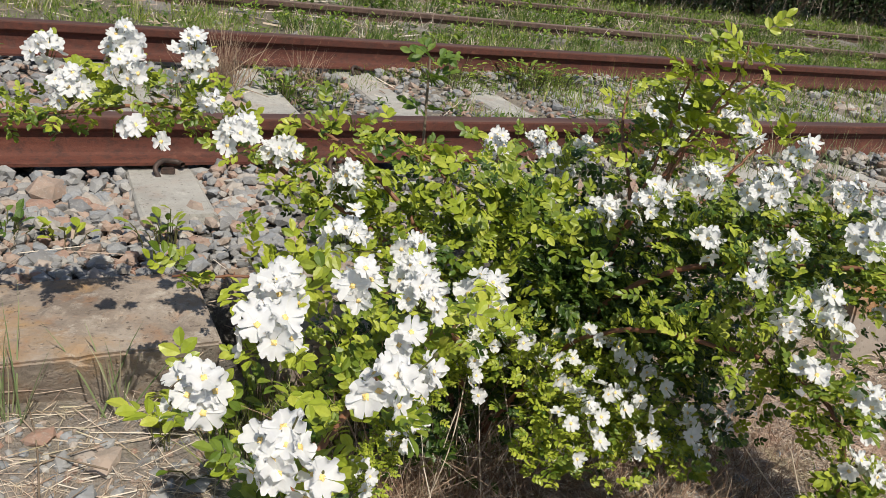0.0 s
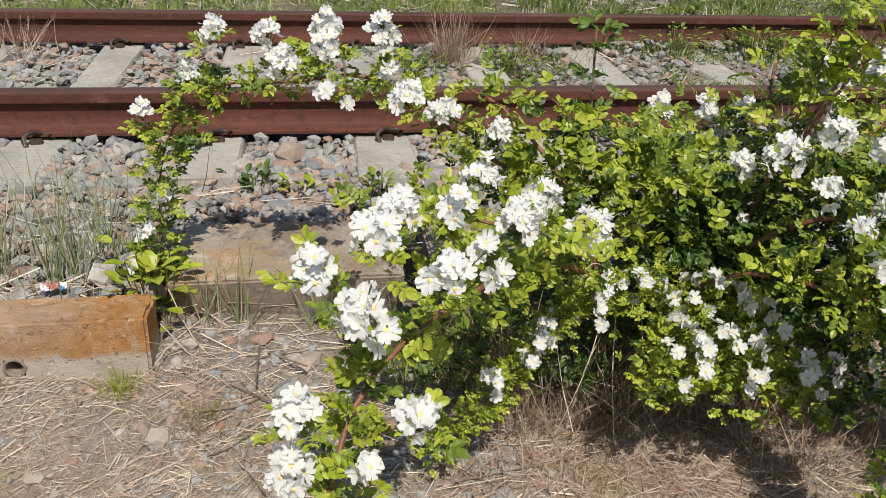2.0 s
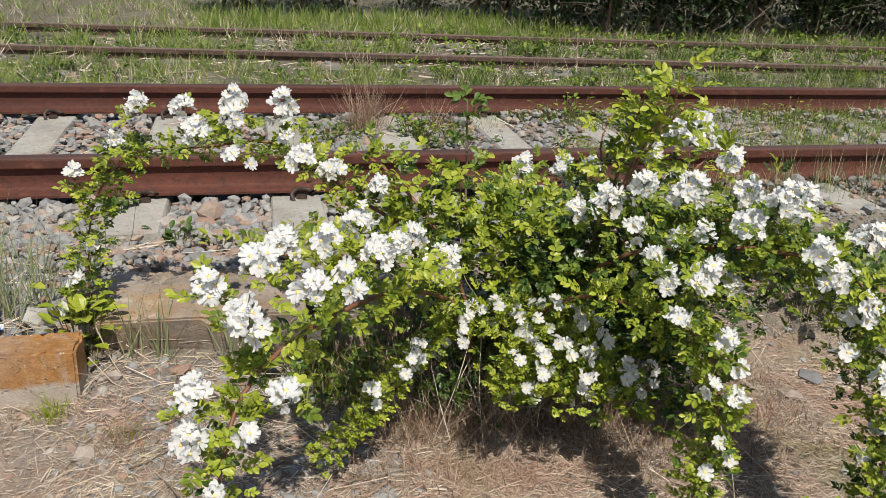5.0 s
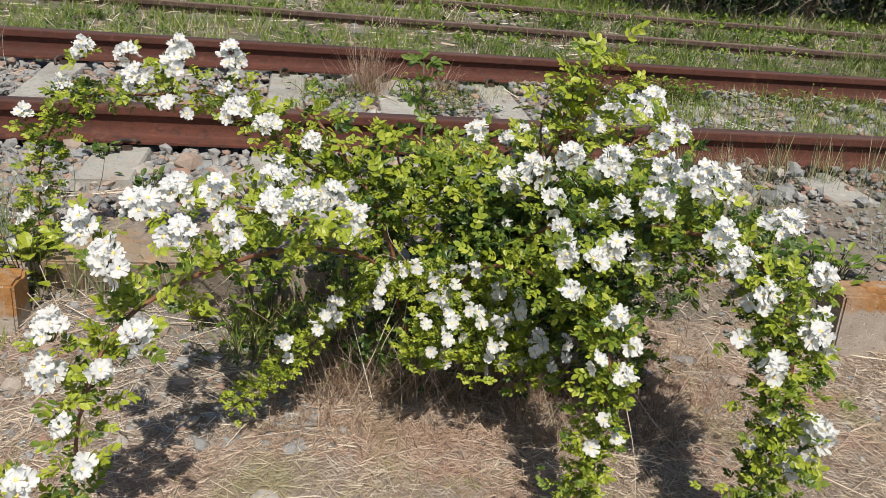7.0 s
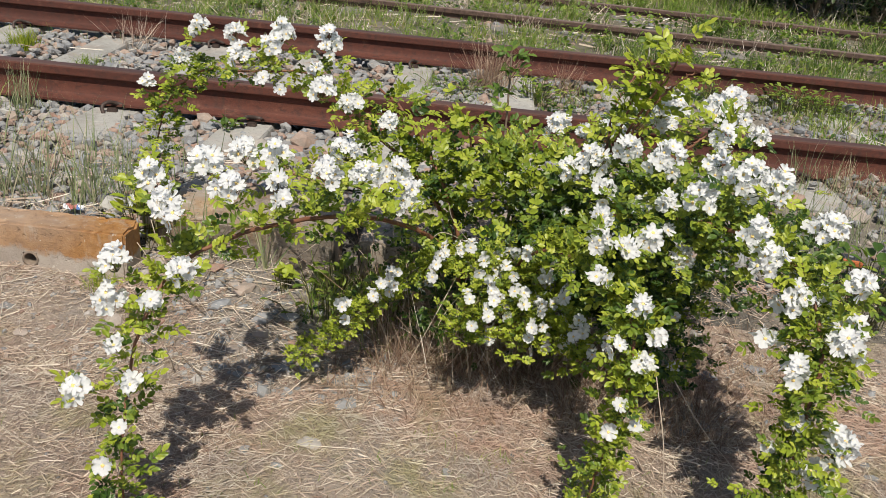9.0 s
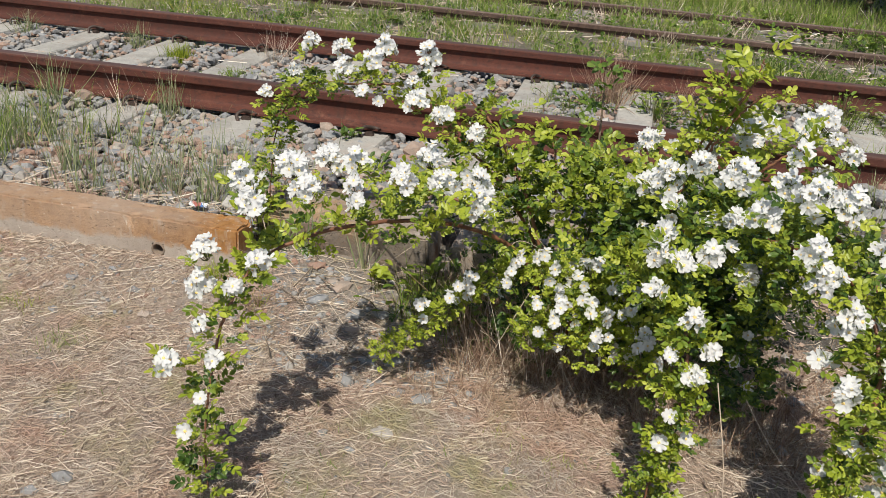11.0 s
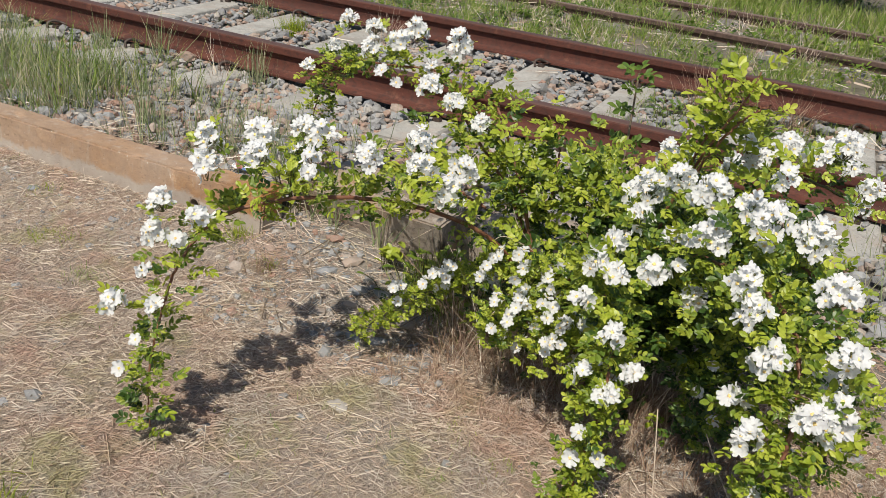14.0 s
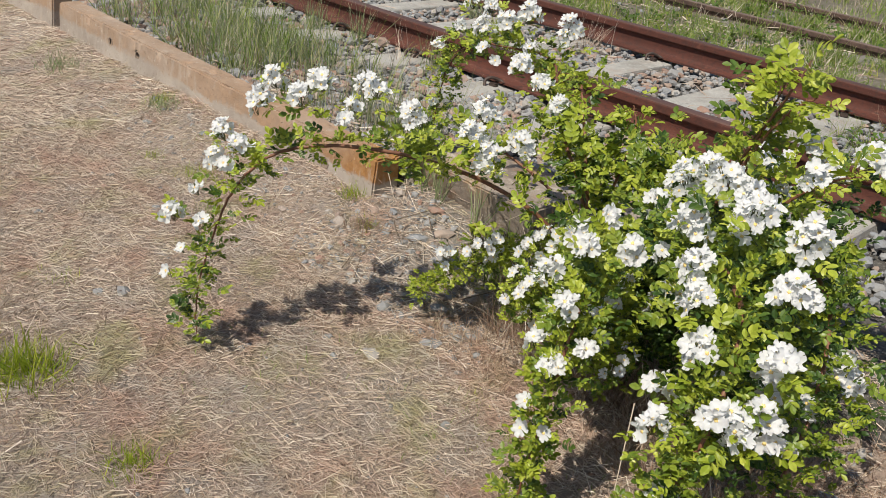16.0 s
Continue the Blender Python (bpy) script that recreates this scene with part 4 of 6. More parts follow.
heart4 = np.stack([RNG.normal(0.925, 0.11, 200), RNG.normal(1.20, 0.05, 200), RNG.normal(0.537, 0.035, 200)], 1)
leaf_cloud(heart4, 0.018, 50, 0.021, (5, 5, 0.5))
# low and inner clumps, mostly of the leaf with shade in its colour
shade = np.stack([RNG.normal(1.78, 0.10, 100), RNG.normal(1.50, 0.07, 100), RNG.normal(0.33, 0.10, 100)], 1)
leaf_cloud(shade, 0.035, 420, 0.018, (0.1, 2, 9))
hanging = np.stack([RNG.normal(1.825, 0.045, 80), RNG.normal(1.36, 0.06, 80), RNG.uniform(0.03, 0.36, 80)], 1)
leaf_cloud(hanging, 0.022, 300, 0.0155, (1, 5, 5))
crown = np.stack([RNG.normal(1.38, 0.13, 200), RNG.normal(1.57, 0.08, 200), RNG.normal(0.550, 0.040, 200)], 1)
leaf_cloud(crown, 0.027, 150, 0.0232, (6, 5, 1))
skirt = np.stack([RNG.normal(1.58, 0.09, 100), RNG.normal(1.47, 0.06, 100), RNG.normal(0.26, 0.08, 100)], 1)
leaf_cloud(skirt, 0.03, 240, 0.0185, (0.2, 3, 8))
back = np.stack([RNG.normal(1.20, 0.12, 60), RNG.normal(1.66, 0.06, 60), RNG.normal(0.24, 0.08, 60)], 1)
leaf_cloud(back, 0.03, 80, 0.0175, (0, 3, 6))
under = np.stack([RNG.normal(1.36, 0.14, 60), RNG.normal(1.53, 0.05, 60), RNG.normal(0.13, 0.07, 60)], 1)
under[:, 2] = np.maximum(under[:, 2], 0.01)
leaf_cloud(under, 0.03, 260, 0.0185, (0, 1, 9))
# trusses of blossom: place, flowers, spread
for at, n, sp in (((0.453, 1.837, 0.778), 5, 0.024), ((0.570, 1.807, 0.780), 5, 0.023), ((0.603, 1.742, 0.732), 7, 0.030), ((0.687, 1.747, 0.765), 6, 0.026),
                  ((0.695, 1.848, 0.785), 7, 0.031), ((0.825, 1.896, 0.762), 10, 0.038), ((0.386, 1.859, 0.680), 3, 0.016), ((0.275, 1.882, 0.584), 3, 0.018),
                  ((0.689, 1.659, 0.685), 2, 0.013), ((0.730, 1.665, 0.675), 1, 0.010), ((0.822, 1.712, 0.719), 2, 0.013), ((0.852, 1.645, 0.684), 7, 0.029),
                  ((0.934, 1.652, 0.645), 6, 0.026), ((1.046, 1.603, 0.617), 6, 0.026), ((0.740, 1.006, 0.670), 6, 0.028), ((0.787, 1.120, 0.660), 6, 0.026)):
    cluster(at, n, sp)
for at, n, sp in (((0.866, 1.078, 0.679), 4, 0.021), ((0.825, 0.881, 0.671), 5, 0.025), ((0.892, 0.991, 0.653), 2, 0.013), ((0.908, 0.955, 0.629), 2, 0.012),
                  ((0.971, 1.110, 0.639), 6, 0.026), ((0.968, 1.379, 0.605), 8, 0.032), ((1.031, 1.271, 0.580), 7, 0.029), ((1.092, 1.397, 0.555), 7, 0.031),
                  ((1.118, 1.671, 0.540), 4, 0.021), ((1.132, 1.228, 0.554), 8, 0.033), ((0.657, 0.925, 0.663), 5, 0.023), ((0.713, 0.850, 0.642), 5, 0.024),
                  ((0.738, 0.822, 0.623), 2, 0.012), ((0.632, 0.794, 0.536), 5, 0.023), ((0.772, 0.753, 0.552), 4, 0.020), ((0.622, 0.780, 0.463), 5, 0.025)):
    cluster(at, n, sp)
for at, n, sp in (((0.713, 0.754, 0.479), 2, 0.011), ((0.598, 0.670, 0.331), 4, 0.022), ((0.660, 0.706, 0.408), 2, 0.010), ((0.689, 0.700, 0.331), 2, 0.010),
                  ((0.680, 0.646, 0.283), 1, 0.010), ((0.660, 0.619, 0.213), 1, 0.010), ((1.522, 1.894, 0.575), 7, 0.030), ((1.557, 1.960, 0.570), 3, 0.015),
                  ((1.593, 1.780, 0.600), 3, 0.017), ((1.573, 1.382, 0.637), 10, 0.037), ((1.522, 1.448, 0.594), 4, 0.019), ((1.641, 1.342, 0.692), 6, 0.027),
                  ((1.719, 1.269, 0.698), 10, 0.037), ((1.775, 1.602, 0.693), 6, 0.026), ((1.830, 1.714, 0.718), 7, 0.031), ((1.949, 1.754, 0.719), 8, 0.032)):
    cluster(at, n, sp)
for at, n, sp in (((1.848, 1.328, 0.743), 4, 0.022), ((1.809, 1.182, 0.716), 6, 0.026), ((1.846, 1.095, 0.724), 9, 0.036), ((1.932, 1.157, 0.696), 9, 0.034),
                  ((2.060, 1.950, 0.530), 3, 0.017), ((1.985, 1.620, 0.720), 2, 0.014), ((1.586, 1.253, 0.612), 4, 0.022), ((1.564, 1.112, 0.603), 3, 0.018),
                  ((1.554, 1.029, 0.580), 4, 0.021), ((1.604, 0.985, 0.587), 4, 0.020), ((1.664, 1.200, 0.600), 3, 0.017), ((1.717, 1.176, 0.621), 3, 0.017),
                  ((1.756, 1.077, 0.676), 7, 0.029), ((1.662, 1.054, 0.584), 4, 0.021), ((1.704, 1.091, 0.589), 2, 0.010), ((1.749, 1.092, 0.534), 4, 0.020)):
    cluster(at, n, sp)
for at, n, sp in (((1.836, 0.946, 0.656), 6, 0.027), ((1.871, 0.918, 0.615), 5, 0.025), ((1.557, 0.957, 0.531), 3, 0.018), ((1.636, 0.908, 0.497), 3, 0.018),
                  ((1.601, 0.878, 0.414), 2, 0.011), ((1.689, 0.924, 0.424), 2, 0.010), ((1.656, 0.871, 0.387), 3, 0.015), ((1.876, 0.858, 0.485), 3, 0.018),
                  ((1.914, 0.878, 0.560), 5, 0.024), ((1.912, 0.783, 0.465), 4, 0.021), ((1.960, 0.800, 0.330), 4, 0.020), ((1.900, 0.780, 0.300), 1, 0.010),
                  ((1.621, 0.851, 0.306), 1, 0.010), ((1.612, 0.864, 0.234), 1, 0.010), ((1.666, 0.870, 0.251), 1, 0.010), ((2.006, 0.820, 0.503), 8, 0.033)):
    cluster(at, n, sp)
for at, n, sp in (((2.059, 0.974, 0.422), 1, 0.010), ((1.987, 0.984, 0.673), 8, 0.033), ((2.027, 0.885, 0.606), 4, 0.021), ((2.046, 1.045, 0.462), 3, 0.015),
                  ((1.642, 1.781, 0.538), 6, 0.027), ((1.541, 1.519, 0.553), 6, 0.026), ((1.696, 1.992, 0.564), 4, 0.019), ((1.702, 1.794, 0.606), 3, 0.016),
                  ((1.905, 1.609, 0.739), 6, 0.026), ((1.751, 1.543, 0.740), 3, 0.015), ((0.305, 1.859, 0.385), 2, 0.013), ((0.253, 1.860, 0.285), 2, 0.013),
                  ((0.222, 1.860, 0.204), 2, 0.013), ((2.003, 0.968, 0.516), 6, 0.027), ((2.035, 0.879, 0.495), 7, 0.030), ((2.054, 1.176, 0.473), 7, 0.030)):
    cluster(at, n, sp)
for at, n, sp in (((2.019, 0.752, 0.327), 7, 0.030), ((1.999, 0.770, 0.242), 5, 0.024), ((1.952, 0.770, 0.149), 3, 0.018), ((1.960, 1.669, 0.751), 8, 0.032),
                  ((2.037, 1.619, 0.679), 5, 0.024)):
    cluster(at, n, sp)
# small blossom on the low sprays and inside the bush
for at, n in (((1.265, 1.459, 0.309), 2), ((1.339, 1.448, 0.305), 3), ((1.370, 1.370, 0.297), 3), ((1.503, 1.412, 0.274), 3), ((1.558, 1.391, 0.297), 2), ((1.471, 1.293, 0.274), 3),
              ((1.534, 1.282, 0.254), 3), ((1.362, 1.233, 0.206), 1), ((1.506, 1.250, 0.187), 2), ((1.540, 1.206, 0.221), 1), ((1.606, 1.184, 0.220), 1), ((1.393, 1.243, 0.265), 1),
              ((1.197, 1.468, 0.233), 2), ((1.155, 1.502, 0.205), 3), ((1.367, 1.453, 0.325), 3), ((1.093, 1.379, 0.225), 2), ((1.318, 1.247, 0.223), 1), ((1.483, 1.460, 0.323), 1)):
    cluster(np.array(at) + np.array((0, -0.020, 0.016)), n + 1, 0.016 + 0.008 * n, up=(0, -0.8, 1), size=0.0150)
for at in ((1.800, 1.300, 0.215), (1.850, 1.320, 0.140), (1.815, 1.290, 0.300), (1.456, 1.446, 0.397), (1.407, 1.588, 0.297), (1.611, 1.320, 0.479), (1.528, 1.462, 0.481), (1.336, 1.571, 0.300)):
    cluster(np.array(at) + np.array((0, -0.03, 0.015)), 1, 0.010, up=(0, -1, 0.8), size=0.0150)
for c, n in zip(LOW, (15, 13, 13, 12)):
    for i in range(n):
        p = c[int(len(c) * (0.40 + (0.38 if n > 13 else 0.55) * (i + RNG.uniform(0, 0.9)) / n))]
        cluster(p + np.array((RNG.normal(0, 0.030), -0.044 + RNG.normal(0, 0.012), 0.046 + RNG.normal(0, 0.012))), 1 + i % 2, 0.022, up=(0, -0.8, 1), size=0.0150)

V, F, I = join(FOLIAGE)
tagged(part("foliage", np_mesh("foliage", V - np.array(ROOT), F, [LEAF_YOUNG, LEAF_MID, LEAF_DEEP_SHADED, CANE_GREEN], I), BUSH, "dense pinnate leaves, lime at the tips, deep green with painted shade inside"), kind="stuff")

# ---------------------------------------------------------------- ballast


def stone_template(seed):
    """An angular broken stone: an icosahedron cut and squashed unevenly."""
    r = np.random.default_rng(seed)
    bm = bmesh.new()
    bmesh.ops.create_icosphere(bm, subdivisions=1, radius=1.0)
    V = np.array([v.co[:] for v in bm.verts])
    F = np.array([[v.index for v in f.verts] for f in bm.faces])
    bm.free()
    for _ in range(7):
        n = r.normal(0, 1, 3)
        n /= np.linalg.norm(n)
        d = r.uniform(0.55, 0.85)
        h = V @ n
        V = V - np.outer(np.maximum(h - d, 0), n)
    return V * np.array((1.0, r.uniform(0.65, 0.95), r.uniform(0.45, 0.75))), F


STONES = [stone_template(i) for i in range(8)]
STONE_MESHES = [np_mesh("stone", v, f, [STONE_OB]) for v, f in STONES]


def random_frames(n, lean=0.5):
    q = RNG.normal(0, 1, (n, 3)) * np.array((1, 1, lean * 0.3))
    return frames_of(q, RNG.normal(0, lean, (n, 3)) + np.array((0, 0, 1.0)))


def on_sleeper(x, y, grow=0.0):
    u = (x - FIRST) / SPACING
    d = np.abs(u - np.round(u)) * SPACING
    return (d < 0.10 + grow) & (y > 2.54 - grow) & (y < 4.88 + grow)


def ballast_points(n, x0, x1, y0, y1):
    P = np.stack([RNG.uniform(x0, x1, n), RNG.uniform(y0, y1, n)], 1)
    on = on_sleeper(P[:, 0], P[:, 1], 0.01) & (RNG.random(n) > 0.04)
    clear = (np.abs(P[:, 1] - RAIL_NEAR) > 0.06) & (np.abs(P[:, 1] - RAIL_FAR) > 0.06)
    block = (P[:, 1] < 2.17) & (P[:, 0] > 0.29) & (P[:, 0] < 2.02)
    return P[~on & clear & ~block]


BALLAST = thing("ballast", "loose grey and brown crushed stone between the sleepers", "gravel", (0, 3.0, 0.13))
BALLAST["kind"] = "structure"
# stones by the kerb that can be picked out one by one
P = ballast_points(900, -0.45, 1.15, 1.80, 2.58)[:300]
Z = gz(P)
fr = random_frames(len(P))
for (x, y), z, f in zip(P, Z, fr):
    sc = 0.029 * RNG.lognormal(0, 0.30)
    m = Matrix.Translation((x, y - 3.0, z - 0.13 + 0.012 + RNG.uniform(0, 0.018))) @ Matrix(f.tolist()).to_4x4() @ Matrix.Scale(sc, 4)
    part("stone", STONE_MESHES[int(RNG.integers(0, 8))], BALLAST, "", m)
geo = []
for n, x0, x1, y0, y1, sc, zz in ((900, -3.4, 4.4, 2.74, 2.905, 0.024, 0.040), (520, -3.4, 4.4, 3.03, 3.14, 0.022, 0.034), (900, -4.0, 5.0, 4.27, 4.41, 0.022, 0.034), (600, -1.0, 1.2, 2.52, 2.80, 0.022, 0.022),
                                  (2600, -0.45, 1.15, 1.79, 2.60, 0.019, 0.004), (5200, -3.6, -0.4, 1.77, 2.92, 0.024, 0.012), (1100, 1.1, 2.3, 1.83, 2.92, 0.022, 0.012), (1700, 2.2, 4.4, 1.83, 2.92, 0.013, 0.004), (380, 2.2, 4.4, 2.5, 2.9, 0.027, 0.010),
                                  (1400, -0.5, 1.2, 2.5, 2.92, 0.027, 0.014), (5200, -3.8, 1.6, 3.02, 4.42, 0.026, 0.012), (2300, 1.5, 4.5, 3.02, 4.42, 0.021, 0.004), (2000, -7, 8, 4.5, 5.4, 0.026, 0.004),
                                  (3000, -11, -3.5, 1.9, 4.4, 0.03, 0.012), (2500, 4.3, 10, 1.9, 4.4, 0.03, 0.012)):
    P = ballast_points(n, x0, x1, y0, y1)
    k = RNG.integers(0, 8, len(P))
    Z = gz(P) + zz + RNG.uniform(-0.01, 0.02, len(P))
    for j in range(8):
        s = k == j
        pos = np.column_stack([P[s], Z[s]])
        S = sc * RNG.lognormal(0, 0.33, s.sum())
        geo.append((*scatter(STONES[j][0], STONES[j][1], pos, random_frames(s.sum()), S), 0))
V, F, I = join(geo)
tagged(part("gravel", np_mesh("gravel", V - np.array((0, 3.0, 0.13)), F, [STONE]), BALLAST, "grey, tan and rust-brown broken stones"), kind="stuff")

# ---------------------------------------------------------------- loose stones on the dry earth
for x, y, sc, fl in ((1.012, 1.225, 0.045, 0.35), (0.957, 1.055, 0.04, 0.3), (0.36, 1.56, 0.038, 0.4), (0.63, 1.64, 0.05, 0.45), (0.72, 1.49, 0.035, 0.6), (0.52, 1.70, 0.04, 0.4),
                     (1.70, 1.32, 0.03, 0.5), (2.32, 1.50, 0.05, 0.5), (2.45, 1.58, 0.06, 0.5), (0.305, 1.44, 0.04, 0.25), (2.2, 1.62, 0.05, 0.6), (2.05, 1.55, 0.04, 0.5), (-2.56, 1.72, 0.045, 0.8),
                     (0.576, 1.566, 0.045, 0.5), (0.89, 1.376, 0.038, 0.6), (0.808, 1.36, 0.035, 0.5), (0.78, 1.58, 0.045, 0.6), (0.93, 1.50, 0.04, 0.6), (0.66, 1.40, 0.032, 0.5), (0.99, 1.42, 0.034, 0.6), (0.86, 1.46, 0.03, 0.6),
                     (-0.62, 1.45, 0.032, 0.5), (-0.28, 1.40, 0.026, 0.5), (-0.95, 1.36, 0.03, 0.5), (0.08, 1.36, 0.028, 0.4)):
    v, f = STONES[int(RNG.integers(0, 8))]
    st = new("stone", np_mesh("stone", v * sc * np.array((1, 1, fl)), f, [STONE_OB]))
    st.matrix_basis = pose(x, y, ground_z(x, y) + sc * fl * 0.25, 0, 0, RNG.uniform(0, 360))
    tagged(st, "flat grey stone sunk in dry straw", "stone", "stones on the dry ground")

# ---------------------------------------------------------------- straw and grass (uncountable)


def field(n, x0, x1, y0, y1, keep=None):
    P = np.stack([RNG.uniform(x0, x1, n), RNG.uniform(y0, y1, n)], 1)
    if keep is not None:
        P = P[keep(P)]
    return np.column_stack([P, gz(P)])


def feathered(x0, x1, y0, reach):
    """Keeps all points inside, and fewer and fewer, in uneven tongues, towards the far edges."""
    def keep(P):
        edge = np.minimum(np.minimum(P[:, 0] - x0, x1 - P[:, 0]), P[:, 1] - y0)
        wob = 0.30 * np.sin(P[:, 0] * 5.1 + 1.7 * np.sin(P[:, 1] * 4.3)) + 0.22 * np.sin(P[:, 1] * 6.7 + 2.1 * np.sin(P[:, 0] * 3.1))
        return RNG.random(len(P)) < np.clip(edge / reach + wob * np.clip(2 * (1 - edge / reach), 0, 1), 0, 1) ** 1.5
    return keep


def mask(scale, seed, low):
    return lambda P: np.array([fbm(x, y, scale, seed) for x, y in P]) > low


def stuff(name, geo, mats, label, category):
    V, F, I = join(geo)
    return tagged(new(name, np_mesh(name, V, F, mats, I)), label, category, kind="stuff")


P1 = field(176000, -2.3, 3.9, -0.9, 1.61, feathered(-2.3, 3.9, -0.9, 1.0))
P1 = P1[RNG.random(len(P1)) < np.clip(0.55 + 1.3 * np.array([fbm(a, b, 2.6, 71) for a, b in P1[:, :2]]), 0.15, 1)]
P2 = field(15000, -4.5, -1.0, 0.3, 1.60)
P4 = field(5000, 2.6, 4.5, 0.6, 1.66)
P5 = field(3600, 0.2, 2.6, 1.15, 1.80)
P1B = np.concatenate([field(10500, -2.6, 3.8, -1.2, 1.60, feathered(-2.6, 3.8, -1.2, 1.1)), field(420, 1.62, 2.75, 1.58, 2.0)])
P6 = field(240, 0.33, 0.95, 1.15, 1.74)
P7 = np.concatenate([field(160000, -2.5, 3.9, -1.1, 1.62, feathered(-2.5, 3.9, -1.1, 1.0)), field(5200, 1.62, 2.75, 1.60, 2.0)])
def thinned(P, keep):
    """Fewer stalks on the grey spilled gravel before the concrete block."""
    on = (P[:, 0] > 0.42) & (P[:, 0] < 1.08) & (P[:, 1] > 1.24) & (P[:, 1] < 1.75)
    return P[~on | (RNG.random(len(P)) < keep)]


P1, P5, P7 = thinned(P1, 0.35), thinned(P5, 0.5), thinned(P7, 0.4)
for q in (P1, P1B, P2, P4, P5, P6, P7):
    q[:, 2] += RNG.uniform(0.0, 0.010, len(q))
stuff("straw_litter", [(*straws(P1, 0.027, 0.0012, 0.38, True), 0), (*straws(P1B, 0.070, 0.0013, 0.20), 0), (*straws(P6, 0.11, 0.0012, 0.3), 0), (*straws(P7, 0.024, 0.0013, 0.32, True), 1), (*straws(P2, 0.06, 0.0020, 0.15, True), 0), (*straws(P4, 0.05, 0.0016), 0), (*straws(P5, 0.055, 0.0015, 0.3), 0)],
      [LITTER, THATCH], "bleached mown straw scattered on dry earth", "straw")
S1 = np.concatenate([field(330, -2.8, 1.0, 1.76, 2.45), field(190, -0.75, 0.2, 1.765, 1.86)])
S1[:, 2] += 0.035
S2 = field(260, -3, 4, 3.0, 4.4)
S2[:, 2] += 0.04
stuff("dead_stalks", [(*straws(S1, 0.14, 0.0018, 0.15), 0), (*straws(S2, 0.13, 0.0022, 0.15), 0)], [STRAW], "dry bleached stalks lying on gravel", "straw")
PB = np.concatenate([field(1300, 0.25, 1.15, 1.22, 1.76), field(420, -1.5, 0.25, 1.28, 1.57), field(420, -1.2, 2.8, 0.0, 1.58), field(700, 1.62, 2.75, 1.25, 2.05)])
PK = RNG.integers(0, 8, len(PB))
stuff("pebbles", [(*scatter(*STONES[j], PB[PK == j], random_frames((PK == j).sum()), 0.0088 * RNG.lognormal(0, 0.45, (PK == j).sum())), 0) for j in range(8)], [STONE], "small grey pebbles in dry straw", "gravel")
# short dry sward
D1 = field(30000, -3.0, 3.6, -0.9, 1.59, feathered(-3.0, 3.6, -0.9, 0.9))
D1 = D1[mask(2.2, 11, -0.02)(D1[:, :2])]
D2 = field(2600, 0.95, 2.3, 1.2, 1.76)
D3 = field(1700, 1.05, 1.80, 1.40, 1.64)
D5 = field(520, 1.58, 2.02, 1.20, 1.56)
D4 = field(18000, -2.1, 3.7, -0.8, 1.59, feathered(-2.1, 3.7, -0.8, 0.9))
D4 = D4[mask(3.1, 15, 0.0)(D4[:, :2])]
stuff("dry_sward", [(*blades(D1, 0.024, 0.0018, 1.6, 0.8), 0), (*blades(D2, 0.075, 0.0022, 1.3, 0.5), 0), (*blades(D3, 0.15, 0.0022, 1.1, 0.5), 0), (*blades(D5, 0.13, 0.0022, 1.2, 0.5), 0), (*blades(D4, 0.016, 0.0016, 1.6, 0.8), 0)], [BROWN_GRASS],
      "withered brown grass round the foot of the rose bush", "dry grass")
HS = field(260, 1.08, 1.70, 1.38, 1.60)
HB = field(190, 1.06, 1.36, 1.47, 1.68)
stuff("dry_stalks", [(*blades(HS, 0.30, 0.0022, 0.9, 0.45), 0), (*blades(HB, 0.40, 0.0024, 0.8, 0.50), 1)], [STRAW, BROWN_GRASS], "bleached dry stalks hanging under the rose bush", "dry grass")
GB = np.concatenate([field(300, 0.98, 1.66, 1.46, 1.72), field(260, 0.82, 1.06, 1.56, 1.74)])
stuff("shaded_grass", [(*blades(GB, 0.13, 0.003, 0.8, 0.35), 0)], [GRASS], "green grass in the shade of the rose bush", "grass")
G0 = field(3600, -3.0, 2.4, -0.2, 1.59, mask(1.6, 31, 0.22))
stuff("thin_green_sward", [(*blades(G0, 0.028, 0.002, 1.2, 0.5), 0)], [GRASS], "sparse short green grass in dry straw", "grass")
# tall grey-green grass behind the kerb
K1 = field(17000, -3.6, 0.30, 1.765, 2.45, mask(1.7, 21, -0.22))
K1 = K1[RNG.random(len(K1)) < np.clip((-K1[:, 0] - 0.34) * 0.60, 0.05, 0.32)]
K2 = field(5000, -7.0, -3.4, 1.9, 2.6)
K3 = field(1500, 2.15, 4.6, 1.95, 2.9, mask(1.9, 23, -0.15))
K4 = field(110, -0.6, 0.2, 1.78, 2.15)
K5 = K1[K1[:, 0] < -0.55][::3] + np.array((0.012, 0.004, 0.0))
K6 = field(4200, -3.4, 0.25, 1.765, 2.20, mask(2.4, 25, -0.05))
K6 = K6[RNG.random(len(K6)) < np.clip((-K6[:, 0]) * 0.8, 0.10, 0.8)]
stuff("tall_grass", [(*blades(K5, 0.30, 0.0046, 1.0, 0.26), 1), (*blades(K6, 0.12, 0.0030, 1.0, 0.5), 2), (*blades(K1, 0.24, 0.0036, 0.8, 0.30), 0), (*blades(K2, 0.24, 0.0045, 0.5, 0.22), 0), (*blades(K3, 0.17, 0.003, 0.5, 0.25), 0), (*blades(K4, 0.22, 0.003, 0.5, 0.2), 0)],
      [GRASS_GREY, GRASS, BROWN_GRASS], "tall thin grey-green grass growing through gravel", "grass")
